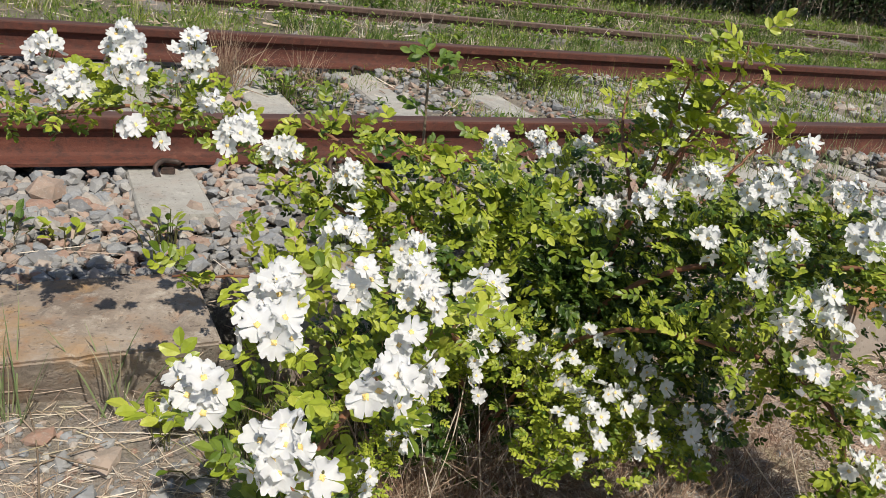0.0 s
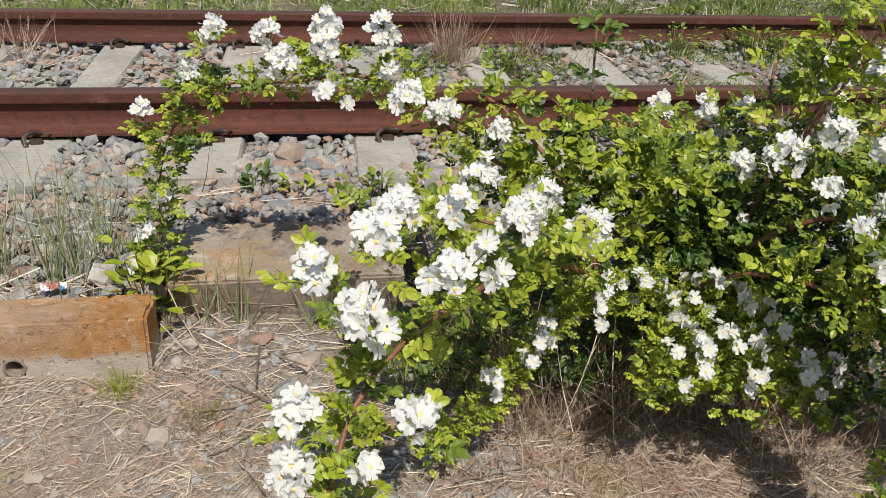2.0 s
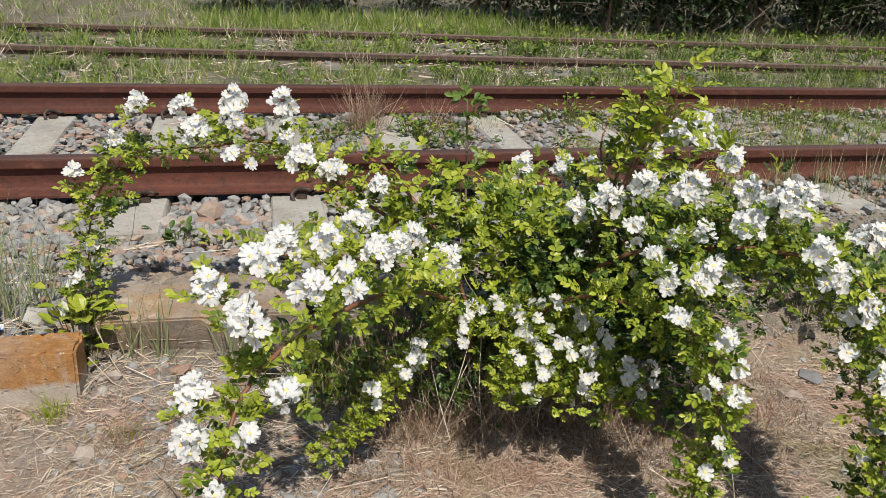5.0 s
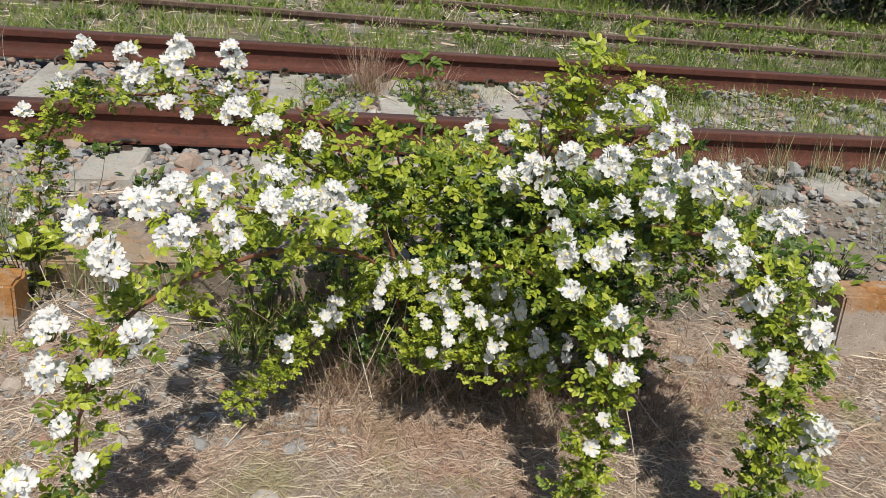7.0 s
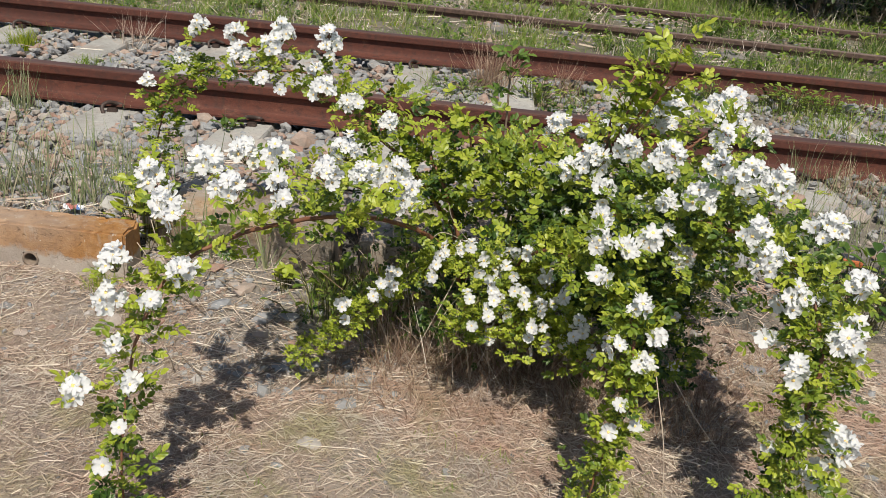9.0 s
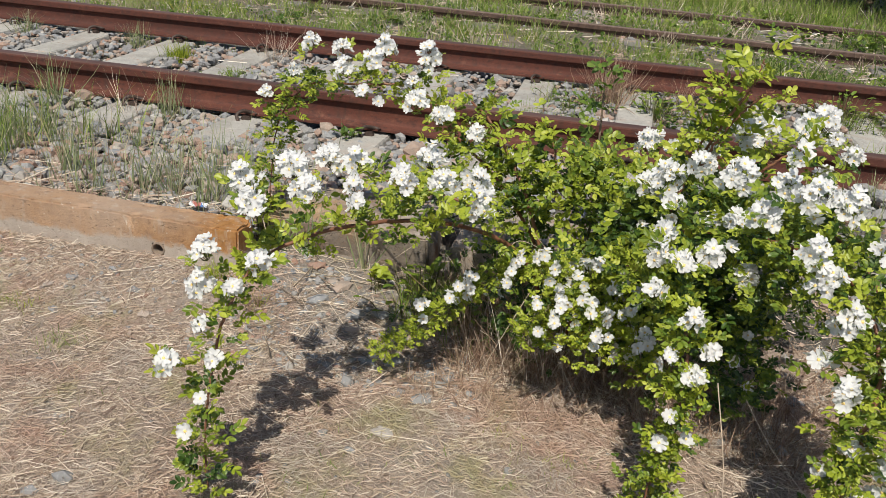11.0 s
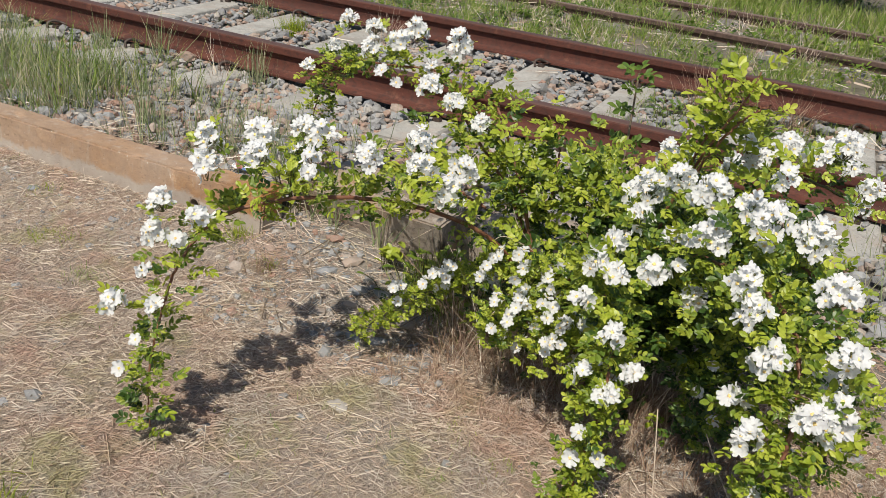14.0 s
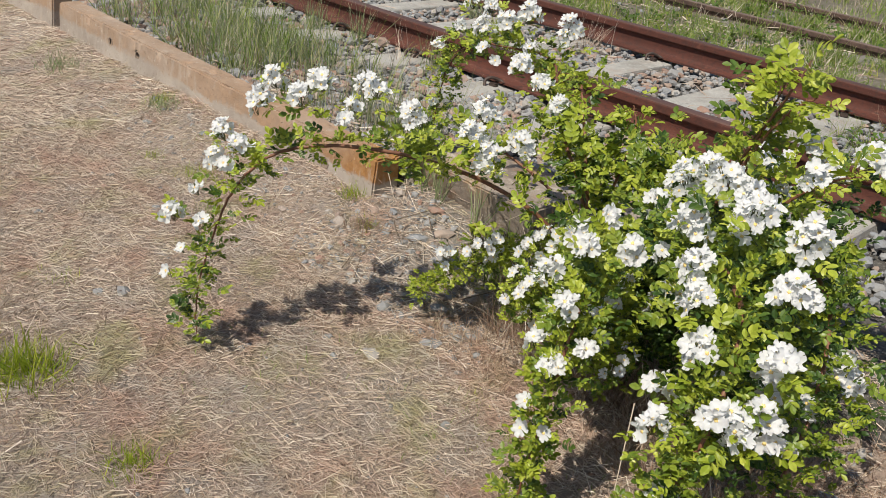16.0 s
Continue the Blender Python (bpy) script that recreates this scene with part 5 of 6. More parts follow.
# grass between the rails, thicker away from the worn stretch
B1 = field(9000, 0.9, 5.0, 3.02, 4.42, mask(1.5, 41, 0.02))
B2 = field(3500, 3.0, 9.0, 3.02, 4.42)
B3 = field(420, -3.5, 1.0, 3.02, 4.42, mask(2.6, 43, 0.22))
B4 = field(700, -2.5, 5.0, 4.28, 4.41, mask(1.2, 45, 0.0))
stuff("track_grass", [(*blades(B1, 0.085, 0.0036, 0.8, 0.4), 0), (*blades(B2, 0.13, 0.005, 0.7, 0.35), 0), (*blades(B3, 0.06, 0.003, 0.8, 0.45), 0), (*blades(B4, 0.10, 0.0036, 0.8, 0.4), 0)],
      [GRASS], "green grass between rusty rails", "grass")
# weedy ground of the second track
def clumps(P, each, spread, h, w, bend=0.9, lean=0.55):
    n = len(P) * each
    Q = np.repeat(P, each, 0) + np.column_stack([RNG.normal(0, spread, (n, 2)), np.zeros(n)])
    return blades(Q, h * np.repeat(RNG.uniform(0.6, 1.35, len(P)), each), w, bend, lean)


def off_rails(P):
    across = P[:, 1] + 0.072 * P[:, 0]
    return P[(np.abs(across - OLD_NEAR + 0.10) > 0.16) & (np.abs(across - OLD_FAR + 0.11) > 0.18)]


W1 = field(640, -5.5, 9.0, 4.68, 6.98, mask(1.3, 51, -0.26))
W2 = field(420, -6.5, 12.0, 7.12, 8.5, mask(0.9, 53, -0.25))
W3 = field(560, -6.5, 14.0, 8.62, 11.5)
W9 = field(150, 0.2, 4.6, 8.9, 10.2)
W5 = field(240, -5.5, 9.0, 4.65, 6.98, mask(1.1, 55, -0.05))
W1, W2, W3, W5 = (off_rails(q) for q in (W1, W2, W3, W5))
E1, E2 = W1[:, 0] > 2.2, W2[:, 0] > 2.2
stuff("meadow_grass", [(*clumps(W1[~E1], 30, 0.06, 0.150, 0.0058), 0), (*clumps(W1[E1], 34, 0.06, 0.165, 0.0060), 2), (*clumps(W2[~E2], 28, 0.07, 0.19, 0.0075), 0), (*clumps(W2[E2], 30, 0.07, 0.19, 0.0075), 2), (*clumps(W3, 16, 0.10, 0.15, 0.009), 0), (*clumps(W9, 22, 0.08, 0.22, 0.008, 0.7, 0.4), 0), (*clumps(W5, 24, 0.05, 0.10, 0.0055), 1)],
      [GRASS, GRASS_LIME, GRASS_DEEP], "weedy green grass in clumps round the far rails", "grass")
W6 = field(220, -5.5, 9.0, 4.62, 7.0)
W7 = field(380, -6.5, 14.0, 7.1, 11.2)
W8 = field(1900, -5.5, 9.0, 4.62, 8.5)
W8[:, 2] += 0.012
stuff("meadow_straw", [(*clumps(W6, 14, 0.06, 0.15, 0.0042, 0.8, 0.6), 0), (*clumps(W7, 14, 0.07, 0.17, 0.006, 0.8, 0.6), 0), (*straws(W8, 0.14, 0.006, 0.12, True), 0)], [STRAW],
      "dry straw-coloured stalks among weeds", "dry grass")
SP = field(2600, -5.5, 8.0, 5.2, 8.5, mask(1.5, 57, -0.1))
SK = RNG.integers(0, 8, len(SP))
stuff("scattered_gravel", [(*scatter(*STONES[j], SP[SK == j], random_frames((SK == j).sum()), 0.022 * RNG.lognormal(0, 0.35, (SK == j).sum())), 0) for j in range(8)], [STONE],
      "grey and brown gravel scattered among weeds", "gravel")


def broad_leaves(P, n_each, size, tall):
    """Low leafy weeds: rosettes of broad leaves."""
    n = len(P) * n_each
    pos = np.repeat(P, n_each, 0) + np.column_stack([RNG.normal(0, size * 0.8, (n, 2)), RNG.uniform(0, tall, n)])
    d = np.column_stack([RNG.normal(0, 1, (n, 2)), RNG.uniform(0.1, 0.9, n)])
    return scatter(LEAFLET_V * np.array((1, 1.1, 1)), LEAFLET_F, pos, frames_of(d), size * RNG.uniform(0.6, 1.3, n))


L1 = field(900, -5, 9, 4.7, 6.95, mask(1.2, 61, 0.02))
L2 = field(640, -6, 14, 7.2, 8.5, mask(0.9, 63, -0.05))
L3 = field(260, 1.6, 6.0, 3.1, 4.40, mask(1.6, 65, 0.12))
L4 = field(520, 2.0, 9, 5.4, 6.95, mask(0.8, 67, -0.05))
L5 = field(420, 1.0, 14, 7.2, 9.2)
L1, L2, L4, L5 = (off_rails(q) for q in (L1, L2, L4, L5))
stuff("low_weeds", [(*broad_leaves(L1, 12, 0.038, 0.07), 0), (*broad_leaves(L2, 10, 0.048, 0.10), 0), (*broad_leaves(L3, 12, 0.028, 0.05), 0), (*broad_leaves(L4, 12, 0.040, 0.10), 1), (*broad_leaves(L5, 10, 0.050, 0.12), 1)],
      [LEAF_WEED, LEAF_LIME_WEED], "leafy green weeds spread over the second track", "weeds")

# ---------------------------------------------------------------- hedge far behind

HEDGE_LEAF_V = np.array([(0, 0, 0), (0.55, 0, -0.04), (1, 0, -0.12), (0.48, 0.31, 0.06), (0.48, -0.31, 0.06)])
HEDGE_LEAF_F = np.array([(0, 1, 3), (1, 2, 3), (0, 4, 1), (1, 4, 2)])


def shrub(x, y, h, w, seed):
    """A dark shrub: bare limbs from the ground and a ragged crown of small leaves."""
    ob = thing("shrub", "dark green shrub at the edge of the railway land", "shrub", (x, y, ground_z(x, y) - 0.02), "shrubs behind the tracks")
    r = np.random.default_rng(seed)
    limbs, tips = [], []
    for i in range(11):
        a = r.uniform(0, 2 * math.pi)
        t = np.array((math.cos(a) * w * r.uniform(0.2, 0.9), math.sin(a) * w * r.uniform(0.2, 0.8), h * r.uniform(0.45, 1.0)))
        c = curve([(0, 0, 0), t * np.array((0.35, 0.35, 0.5)) + r.normal(0, 0.05, 3), t], 8)
        limbs.append((*tube(c, np.linspace(0.022, 0.005, 8), 5), 0))
        tips += list(c[3:])
    for v, f, _ in limbs:
        part("limb", np_mesh("limb", v, f, [CANE_DRY], None, True), ob, "grey-brown bare limb")
    tips = np.array(tips)
    twigs = []
    for i in range(55):
        p = tips[r.integers(0, len(tips))] * r.uniform(0.3, 1.0) + r.normal(0, 0.12, 3)
        p[2] = abs(p[2])
        q = p + r.normal(0, 0.28, 3) + np.array((0, -0.1, 0.05))
        q[2] = abs(q[2])
        twigs.append((*tube(curve([p, (p + q) / 2 + r.normal(0, 0.04, 3), q], 5), np.linspace(0.006, 0.003, 5), 4), 0))
    V, F, I = join(twigs)
    tagged(part("twig_tangle", np_mesh("twig_tangle", V, F, [DRY_TWIG]), ob, "tangle of pale dry twigs"), kind="stuff")
    n = 2900
    pos = tips[r.integers(0, len(tips), n)] + r.normal(0, 0.17, (n, 3))
    pos[:, 2] = np.abs(pos[:, 2])
    d = r.normal(0, 1, (n, 3)) + np.array((0, -0.3, 0.2))
    V, F = scatter(HEDGE_LEAF_V, HEDGE_LEAF_F, pos, frames_of(d), 0.071 * r.uniform(0.6, 1.4, n))
    tagged(part("crown", np_mesh("crown", V, F, [LEAF_HEDGE]), ob, "ragged dark leaves"), kind="stuff")
    return ob


DRY_TWIG = mat_plain("pale_dry_twig", (0.13, 0.105, 0.08), (0.28, 0.24, 0.19), 0.85, 60)
proto = [shrub(4.45, 9.6, 1.5, 0.7, 5), shrub(5.1, 9.45, 1.9, 0.7, 6), shrub(5.8, 9.4, 1.6, 0.7, 7)]
for i in range(20):
    x = 6.6 + i * 0.65 + random.uniform(-0.2, 0.2)
    y = 9.42 + 0.02 * i + random.uniform(-0.1, 0.2)
    copy_thing(proto[i % 3], pose(x, y, ground_z(x, y) - 0.02, 0, 0, random.uniform(0, 360)))
for i in range(32):
    x = 0.6 + i * 0.75 + random.uniform(-0.25, 0.25)
    y = (10.65 if x < 4.3 else 10.6) + random.uniform(-0.2, 0.3)
    copy_thing(proto[i % 3], pose(x, y, ground_z(x, y) - 0.02, 0, 0, random.uniform(0, 360)))

# ---------------------------------------------------------------- single tufts and plants


def tuft(name, x, y, n, h, spread, width, mat, label, category, bend=0.8, lean=0.45, z=None):
    z = ground_z(x, y) if z is None else z
    P = np.column_stack([RNG.normal(0, spread, (n, 2)), np.zeros(n)])
    V, F = blades(P, h, width, bend, lean)
    ob = thing(name, label, category, (x, y, z - 0.005), "tufts of grass")
    tagged(part("grass", np_mesh("grass", V, F, [mat]), ob), kind="stuff")
    return ob


tuft("grass_tuft", 0.52, 0.30, 420, 0.085, 0.045, 0.003, GRASS_LIME, "bright lime green tuft of grass in dry straw", "grass tuft")
tuft("grass_tuft", 0.98, 0.36, 170, 0.05, 0.03, 0.0025, GRASS_LIME, "small lime green tuft in dry straw", "grass tuft")
tuft("grass_tuft", 0.40, 1.48, 130, 0.06, 0.03, 0.002, BROWN_GRASS, "withered brown tuft near the kerb block", "grass tuft")
tuft("grass_tuft", 0.40, 1.49, 50, 0.05, 0.02, 0.002, GRASS_LIME, "small olive tuft near the kerb block", "grass tuft")
tuft("grass_tuft", 0.22, 1.57, 110, 0.065, 0.022, 0.0022, GRASS_LIME, "olive tuft against the stained kerb block", "grass tuft")
tuft("grass_tuft", -0.32, 1.32, 70, 0.035, 0.03, 0.002, GRASS_LIME, "thin green tuft in dry straw", "grass tuft")
tuft("grass_tuft", -0.08, 1.16, 80, 0.04, 0.035, 0.002, GRASS, "thin green tuft in dry straw", "grass tuft")
tuft("grass_tuft", 1.30, 0.96, 40, 0.03, 0.02, 0.002, GRASS, "tiny green tuft in dry straw", "grass tuft")
tuft("grass_tuft", -1.9, 1.39, 160, 0.09, 0.06, 0.003, GRASS_GREY, "grey-green tuft against the kerb", "grass tuft")
tuft("grass_tuft", -1.0, 1.46, 110, 0.07, 0.04, 0.003, GRASS_GREY, "grey-green tuft against the kerb", "grass tuft")
tuft("grass_tuft", -1.28, 4.0, 220, 0.14, 0.035, 0.004, GRASS_LIME, "lime green tuft between the rails", "grass tuft", 0.5, 0.3)
tuft("grass_tuft", -0.78, 3.72, 170, 0.085, 0.05, 0.004, GRASS, "dark green tuft on a sleeper", "grass tuft")
tuft("grass_tuft", -2.3, 2.75, 90, 0.20, 0.04, 0.0035, GRASS_GREY, "arching grass tuft against the rail", "grass tuft", 0.9)
tuft("grass_tuft", -1.62, 2.74, 90, 0.24, 0.03, 0.0035, GRASS_GREY, "tall grass tuft against the rail", "grass tuft", 0.4, 0.15)
tuft("grass_tuft", -1.25, 2.79, 60, 0.27, 0.022, 0.0045, GRASS_GREY, "arching grass tuft with pale tips against the rail", "grass tuft", 1.0, 0.35)
tuft("grass_tuft", -0.64, 2.78, 70, 0.26, 0.040, 0.0036, GRASS_GREY, "tall thin grass tuft against the rail", "grass tuft", 0.4, 0.18)
tuft("grass_tuft", -0.84, 2.76, 22, 0.24, 0.030, 0.0030, STRAW, "bleached dry stalks against the rail", "dry grass", 0.6, 0.35)
tuft("grass_tuft", -1.72, 4.24, 70, 0.20, 0.035, 0.0042, GRASS_GREY, "grey-green tuft by the far rail", "grass tuft", 0.5, 0.25)
tuft("grass_tuft", -2.55, 4.26, 70, 0.18, 0.035, 0.0042, GRASS_GREY, "grey-green tuft by the far rail", "grass tuft", 0.6, 0.3)
for x, y, n, h in ((-0.66, 1.25, 110, 0.030), (-0.40, 1.29, 120, 0.030), (-1.06, 1.50, 120, 0.045), (0.13, 0.55, 60, 0.030), (1.27, 1.15, 45, 0.024), (1.40, 1.07, 45, 0.024), (-0.58, 1.48, 50, 0.030)):
    tuft("grass_tuft", x, y, n, h, 0.030, 0.0022, GRASS_LIME, "low olive tuft of moss-like grass in dry straw", "grass tuft", 1.0, 0.6)
for x, y, h, n in ((-0.145, 1.95, 0.30, 36), (0.042, 1.91, 0.33, 44), (0.105, 2.02, 0.26, 20), (-0.28, 1.99, 0.26, 26), (-0.40, 1.90, 0.22, 24), (-0.62, 2.02, 0.28, 46)):
    tuft("grass_tuft", x, y, n, h, 0.026, 0.0042, GRASS_GREY, "tall slender grey-green grass tuft on gravel behind the kerb", "grass tuft", 0.35, 0.2)
tuft("dry_grass_clump", 1.36, 4.12, 230, 0.34, 0.05, 0.0034, BROWN_GRASS, "pinkish brown dry grass clump by the far rail", "dry grass", 0.45, 0.35)
tuft("dry_grass_clump", 1.80, 4.26, 90, 0.22, 0.05, 0.003, BROWN_GRASS, "dry grass clump by the far rail", "dry grass", 0.7, 0.5)
tuft("dry_grass_clump", -0.75, 4.30, 80, 0.26, 0.05, 0.003, STRAW, "straw-coloured stalks by the far rail", "dry grass", 0.7, 0.45)
for x, h in ((2.45, 0.16), (2.66, 0.22), (2.86, 0.20), (3.07, 0.26), (3.32, 0.22), (3.60, 0.24)):
    tuft("grass_tuft", x, 2.79, 26, h, 0.03, 0.0036, GRASS_GREY, "thin grass stalks against the near rail", "grass tuft", 0.35, 0.18)
tuft("dry_grass_clump", 2.9, 2.78, 130, 0.16, 0.08, 0.003, BROWN_GRASS, "brown dry grass against the near rail", "dry grass", 0.8, 0.5)
for x, n in ((0.395, 15), (0.48, 17), (0.66, 12)):
    tuft("seed_grass", x, 1.765, n, 0.25, 0.014, 0.0038, GRASS_GREY, "thin seeding grass stalks before the concrete block", "grass tuft", 0.35, 0.22)


def leafy_weed(name, x, y, z, n, size, tall, mat, label, spread=0.03):
    P = np.column_stack([RNG.normal(0, spread, (n, 2)), RNG.uniform(0.01, tall, n)])
    d = np.column_stack([P[:, :2] * 18 + RNG.normal(0, 0.7, (n, 2)), RNG.uniform(0.15, 0.9, n)])
    V, F = scatter(LEAFLET_V * np.array((1, 0.95, 1)), LEAFLET_F, P, frames_of(d), size * RNG.uniform(0.7, 1.3, n))
    st = [(*tube(curve([(p[0] * 0.75, p[1] * 0.75, -0.02), p * np.array((0.8, 0.8, 0.5)), p], 4), np.full(4, 0.0016), 4), 0) for p in P]
    ob = thing(name, label, "weed", (x, y, z), "leafy weeds")
    tagged(part("leafage", np_mesh("leafage", V, F, [mat]), ob), kind="stuff")
    SV, SF, SI = join(st)
    tagged(part("stalk_work", np_mesh("stalk_work", SV, SF, [CANE_GREEN]), ob, "thin green stems"), kind="stuff")
    return ob


leafy_weed("weed", 0.27, 1.82, 0.09, 60, 0.052, 0.17, LEAF_YOUNG, "lime green seedling with broad leaves in the kerb gap", 0.04)
leafy_weed("weed", 0.46, 2.50, 0.15, 24, 0.036, 0.05, LEAF_WEED, "low green weed on gravel", 0.035)
leafy_weed("weed", 0.60, 2.45, 0.15, 14, 0.034, 0.05, LEAF_YOUNG, "low green weed on gravel", 0.03)
leafy_weed("weed", 0.24, 2.80, 0.17, 16, 0.04, 0.06, LEAF_WEED, "green weed beside a rail clip", 0.025)
leafy_weed("weed", 0.86, 2.40, 0.15, 18, 0.036, 0.08, LEAF_MID, "green weed on gravel", 0.04)
leafy_weed("weed", 1.62, 4.00, 0.15, 60, 0.038, 0.12, LEAF_LIME_WEED, "dense green weed between sleepers", 0.07)
leafy_weed("weed", 1.20, 3.98, 0.15, 40, 0.04, 0.07, LEAF_WEED, "low green weed between sleepers", 0.07)
leafy_weed("weed", 2.55, 1.80, 0.10, 60, 0.055, 0.20, LEAF_WEED, "broad-leaved green weed in the kerb gap", 0.07)
leafy_weed("weed", 2.78, 1.84, 0.15, 40, 0.050, 0.12, LEAF_LIME_WEED, "lime green weed leaning over a kerb block", 0.06)
leafy_weed("weed", 3.12, 4.28, 0.16, 190, 0.036, 0.15, LEAF_LIME_WEED, "dense lime green weed against the far rail", 0.11)
leafy_weed("weed", 2.62, 4.25, 0.16, 80, 0.038, 0.16, LEAF_LIME_WEED, "dense green weed against the far rail", 0.10)
leafy_weed("weed", 3.30, 4.28, 0.16, 70, 0.04, 0.13, LEAF_LIME_WEED, "dense green weed against the far rail", 0.12)
leafy_weed("weed", 4.1, 4.2, 0.16, 80, 0.038, 0.14, LEAF_LIME_WEED, "dense green weed against the far rail", 0.14)
leafy_weed("weed", 0.92, 1.65, ground_z(0.92, 1.65), 70, 0.034, 0.15, LEAF_MID, "green seedlings under the rose arch", 0.065)
leafy_weed("weed", 1.06, 1.62, ground_z(1.06, 1.62), 60, 0.034, 0.15, LEAF_MID, "green seedlings under the rose arch", 0.06)
leafy_weed("weed", 0.745, 1.69, ground_z(0.745, 1.69), 14, 0.045, 0.08, LEAF_YOUNG, "lime green seedling before the concrete block", 0.018)


def stalk_plant(x, y, z0, z1):
    """A single upright stalk with a tuft of leaves at its tip and a few below."""
    ob = thing("sapling", "thin upright stalk with green leaves at its tip", "sapling", (x, y, z0))
    h = z1 - z0
    V, F = tube(curve([(0, 0, 0), (0.01, 0.01, h * 0.5), (0, 0.02, h)], 12), np.linspace(0.005, 0.003, 12), 7)
    part("stem", np_mesh("stem", V, F, [CANE_DRY], None, True), ob, "brown stem")
    pos, d = [], []
    for zz, n in ((h, 5), (h * 0.92, 4), (h * 0.80, 3), (h * 0.66, 4), (h * 0.55, 3)):
        for i in range(n):
            a = RNG.uniform(0, 2 * math.pi)
            pos.append((0, 0.015, zz))
            d.append((math.cos(a), math.sin(a), RNG.uniform(0.1, 0.6)))
    for p, q in zip(pos, d):
        V, F, RV, RF = compound_leaves(np.array([p]), np.array([q]), np.array([0.030]), 2)
        V, F, I = join([(V, F, 0), (RV, RF, 1)])
        part("leaf", np_mesh("leaf", V, F, [LEAF_WEED, CANE_GREEN], I), ob)


stalk_plant(1.37, 1.97, 0.14, 0.77)


def wrapper():
    """A crumpled sweet wrapper caught in the gravel."""
    bm = bmesh.new()
    bmesh.ops.create_grid(bm, x_segments=14, y_segments=8, size=0.5)
    for v in bm.verts:
        x, y = v.co.x, v.co.y
        v.co = (x * 0.11, y * 0.055, 0.012 * noise.noise(Vector((x * 6, y * 6, 1))) + 0.010 * noise.noise(Vector((x * 13, y * 11, 4))))
    for f in bm.faces:
        c = f.calc_center_median()
        f.material_index = 0 if abs(c.x + c.y * 0.6) > 0.030 else (1 if c.x < 0.012 else 2)
    ob = new("sweet_wrapper", bm_mesh("sweet_wrapper", bm, [mat_plain("white_foil", (0.6, 0.6, 0.62), (0.75, 0.75, 0.77), 0.4), mat_plain("red_foil", (0.36, 0.12, 0.10), (0.46, 0.20, 0.16), 0.4),
                                                     mat_plain("blue_foil", (0.07, 0.13, 0.32), (0.10, 0.2, 0.42), 0.4)]))
    ob.matrix_basis = pose(0.04, 1.805, 0.19, 8, 10, 20) @ Matrix.Scale(0.55, 4)
    tagged(ob, "crumpled white, red and blue sweet wrapper on gravel", "litter")


wrapper()


def packet():
    """A flattened dark packet with an orange band, dropped on the sandy gravel."""
    bm = bmesh.new()
    bmesh.ops.create_cube(bm, size=1, matrix=Matrix.Diagonal((0.085, 0.05, 0.022, 1)))
    bmesh.ops.bevel(bm, geom=bm.edges[:], offset=0.004, segments=2, affect="EDGES")
    bmesh.ops.subdivide_edges(bm, edges=bm.edges[:], cuts=3, use_grid_fill=True)
    for v in bm.verts:
        v.co.z += 0.005 * noise.noise(v.co * 40)
    for f in bm.faces:
        f.material_index = 1 if f.calc_center_median().y < -0.012 else 0
    z = ground_z(2.6, 2.06)
    ob = new("packet", bm_mesh("packet", bm, [mat_plain("black_card", (0.02, 0.02, 0.022), (0.05, 0.05, 0.055), 0.45), mat_plain("orange_card", (0.42, 0.12, 0.04), (0.5, 0.17, 0.06), 0.5)]))
    ob.matrix_basis = pose(2.6, 2.06, z + 0.014, 10, 4, 6)
    tagged(ob, "flattened black packet with an orange band on sandy gravel", "litter")


packet()


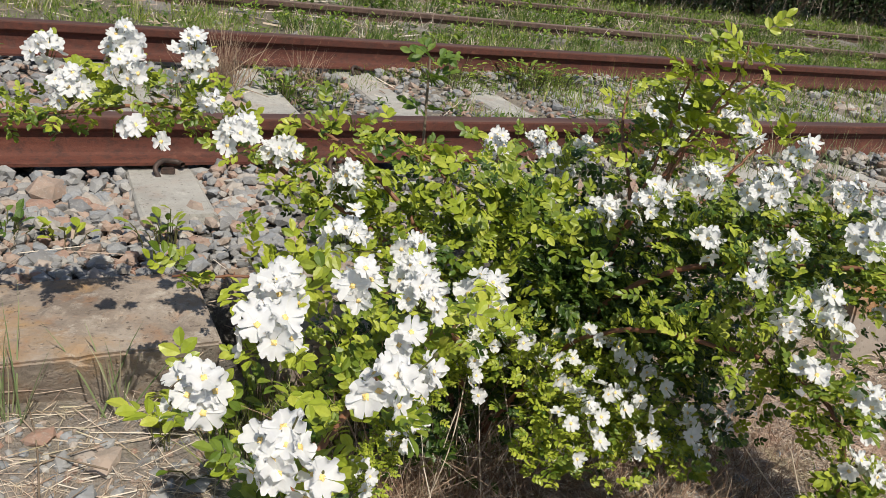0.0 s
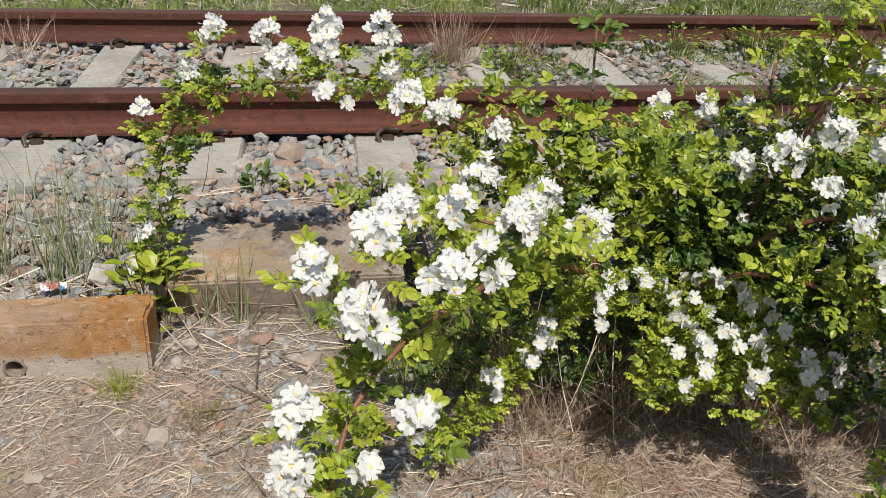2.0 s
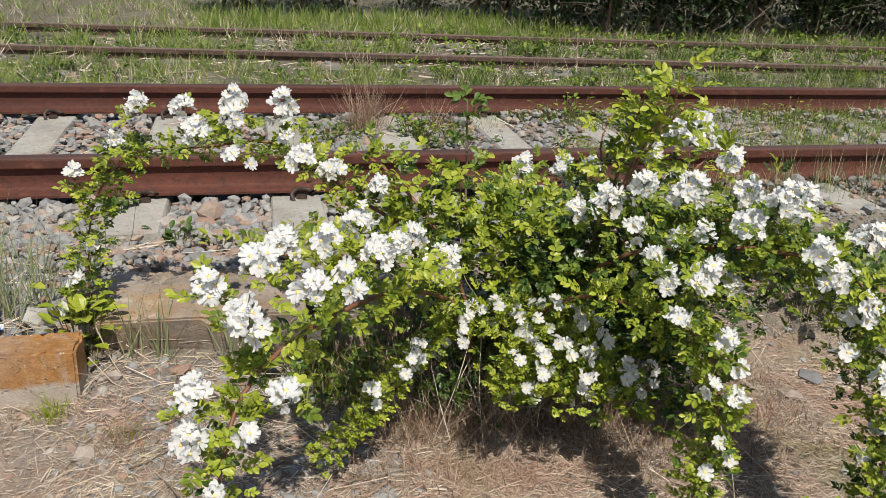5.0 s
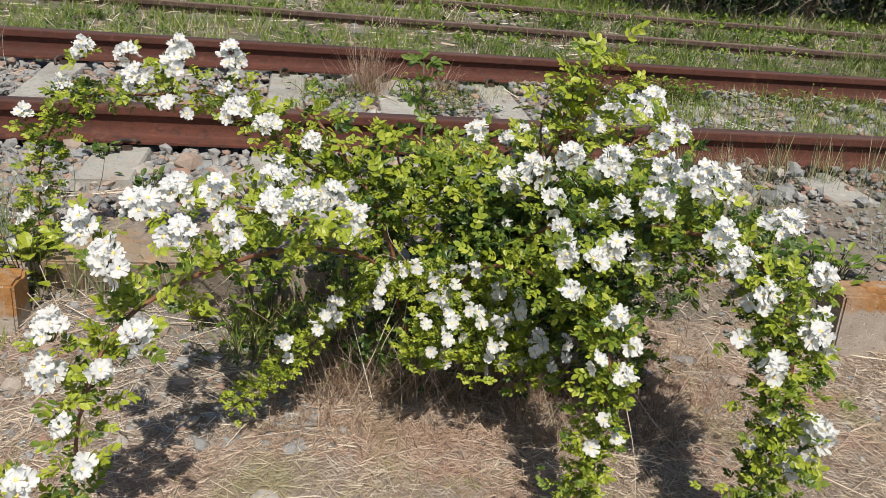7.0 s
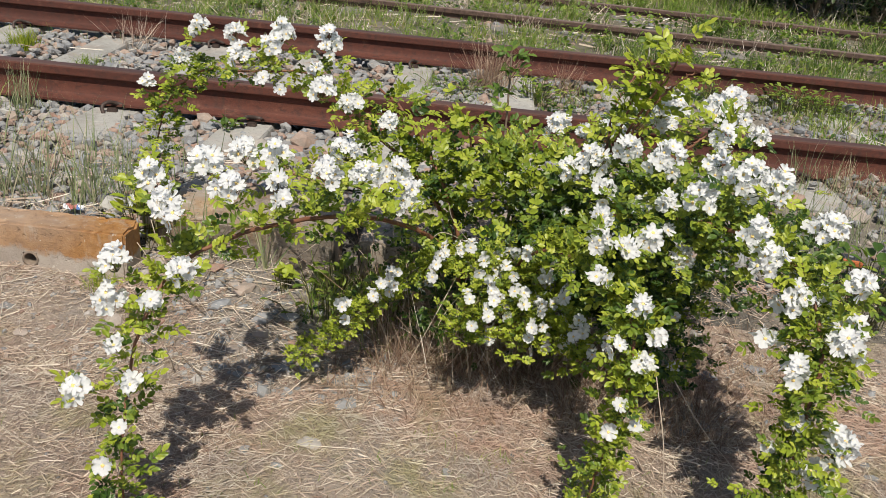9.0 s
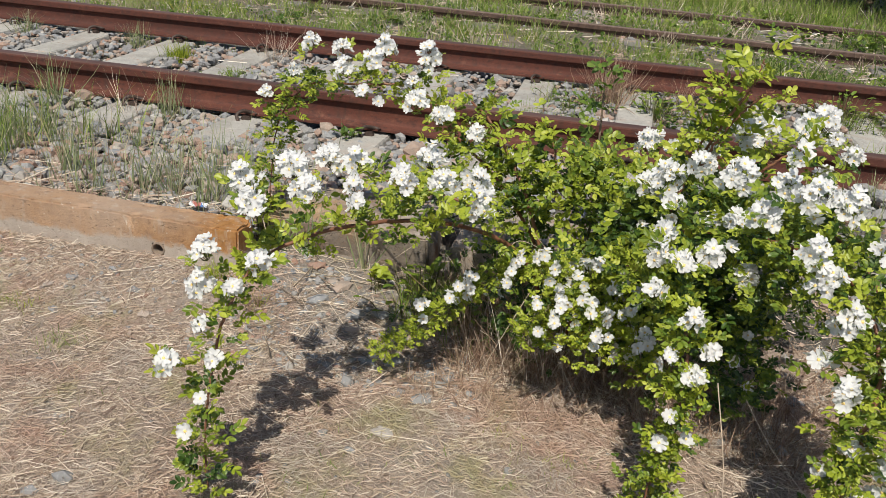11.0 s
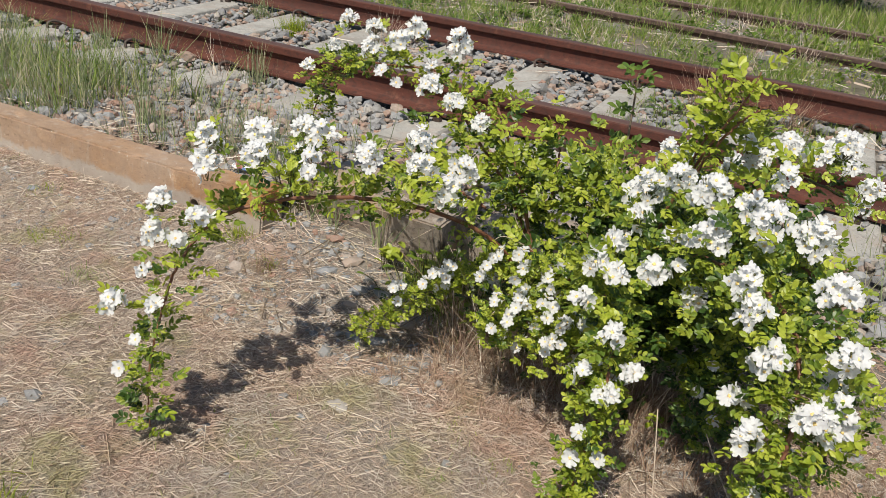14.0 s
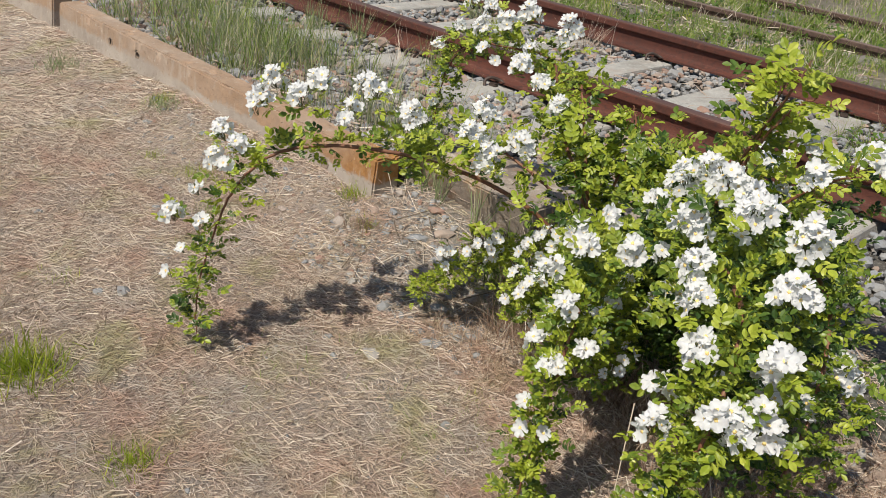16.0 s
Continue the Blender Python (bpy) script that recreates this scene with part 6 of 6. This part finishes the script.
def dead_canes():
    """Dry bent stems on the earth below the bush and over the kerb gap."""
    for pts in ([(0.30, 1.74, 0.05), (0.48, 1.73, 0.06), (0.70, 1.74, 0.08), (0.86, 1.80, 0.19)], [(0.35, 1.68, 0.03), (0.60, 1.64, 0.03), (0.95, 1.62, 0.00)],
                [(0.29, 1.60, 0.09), (0.33, 1.68, 0.10), (0.42, 1.76, 0.06), (0.60, 1.77, 0.05)], [(0.31, 1.75, 0.20), (0.36, 1.70, 0.10), (0.44, 1.62, 0.03), (0.58, 1.58, 0.02)],
                [(0.30, 1.66, 0.16), (0.40, 1.64, 0.05), (0.55, 1.66, 0.03), (0.74, 1.70, 0.03)], [(0.44, 1.52, 0.01), (0.62, 1.55, 0.03), (0.84, 1.50, 0.00)],
                [(0.50, 1.70, 0.03), (0.70, 1.68, 0.06), (0.92, 1.72, 0.03)], [(0.56, 1.44, 0.00), (0.66, 1.50, 0.02), (0.70, 1.60, 0.02)],
                [(1.30, 1.50, 0.34), (1.22, 1.42, 0.40), (1.18, 1.40, 0.36)], [(1.33, 1.52, 0.30), (1.25, 1.45, 0.42), (1.23, 1.43, 0.48)],
                [(1.28, 1.46, 0.28), (1.22, 1.38, 0.16), (1.16, 1.35, 0.02)], [(1.30, 1.45, 0.27), (1.28, 1.37, 0.15), (1.29, 1.33, 0.00)],
                [(1.36, 1.54, 0.25), (1.25, 1.44, 0.15), (1.20, 1.40, -0.02)], [(1.38, 1.52, 0.28), (1.36, 1.40, 0.17), (1.40, 1.36, -0.03)],
                [(1.84, 1.24, 0.15), (1.92, 1.18, 0.05), (2.02, 1.12, -0.04)], [(1.74, 1.06, 0.28), (1.78, 0.99, 0.11), (1.80, 0.96, -0.04)]):
        line = curve(pts, 16)
        line[:, 2] = np.maximum(line[:, 2], [ground_z(a, b) + 0.003 for a, b in line[:, :2]])
        V, F = tube(line, np.linspace(0.0015, 0.0008, 16), 5)
        ob = new("dead_stem", np_mesh("dead_stem", V, F, [STRAW], None, True))
        tagged(ob, "dry bent stem lying under the rose bush", "dead stem", "dry stems under the bush")

    for i in range(22):
        x, y, a, ln = RNG.uniform(0.45, 1.05), RNG.uniform(1.28, 1.70), RNG.uniform(0, math.pi), RNG.uniform(0.06, 0.16)
        d = np.array((math.cos(a), math.sin(a), 0)) * ln
        p = np.array((x, y, ground_z(x, y) + 0.012))
        V, F = tube(curve([p - d, p + RNG.normal(0, 0.012, 3) * np.array((1, 1, 0.3)), p + d + np.array((0, 0, RNG.uniform(-0.004, 0.02)))], 8), np.linspace(0.0022, 0.0011, 8), 5)
        tagged(new("twig", np_mesh("twig", V, F, [CANE_DRY], None, True)), "short grey-brown dry twig on gravelly earth", "twig", "dry twigs on the gravel")


dead_canes()
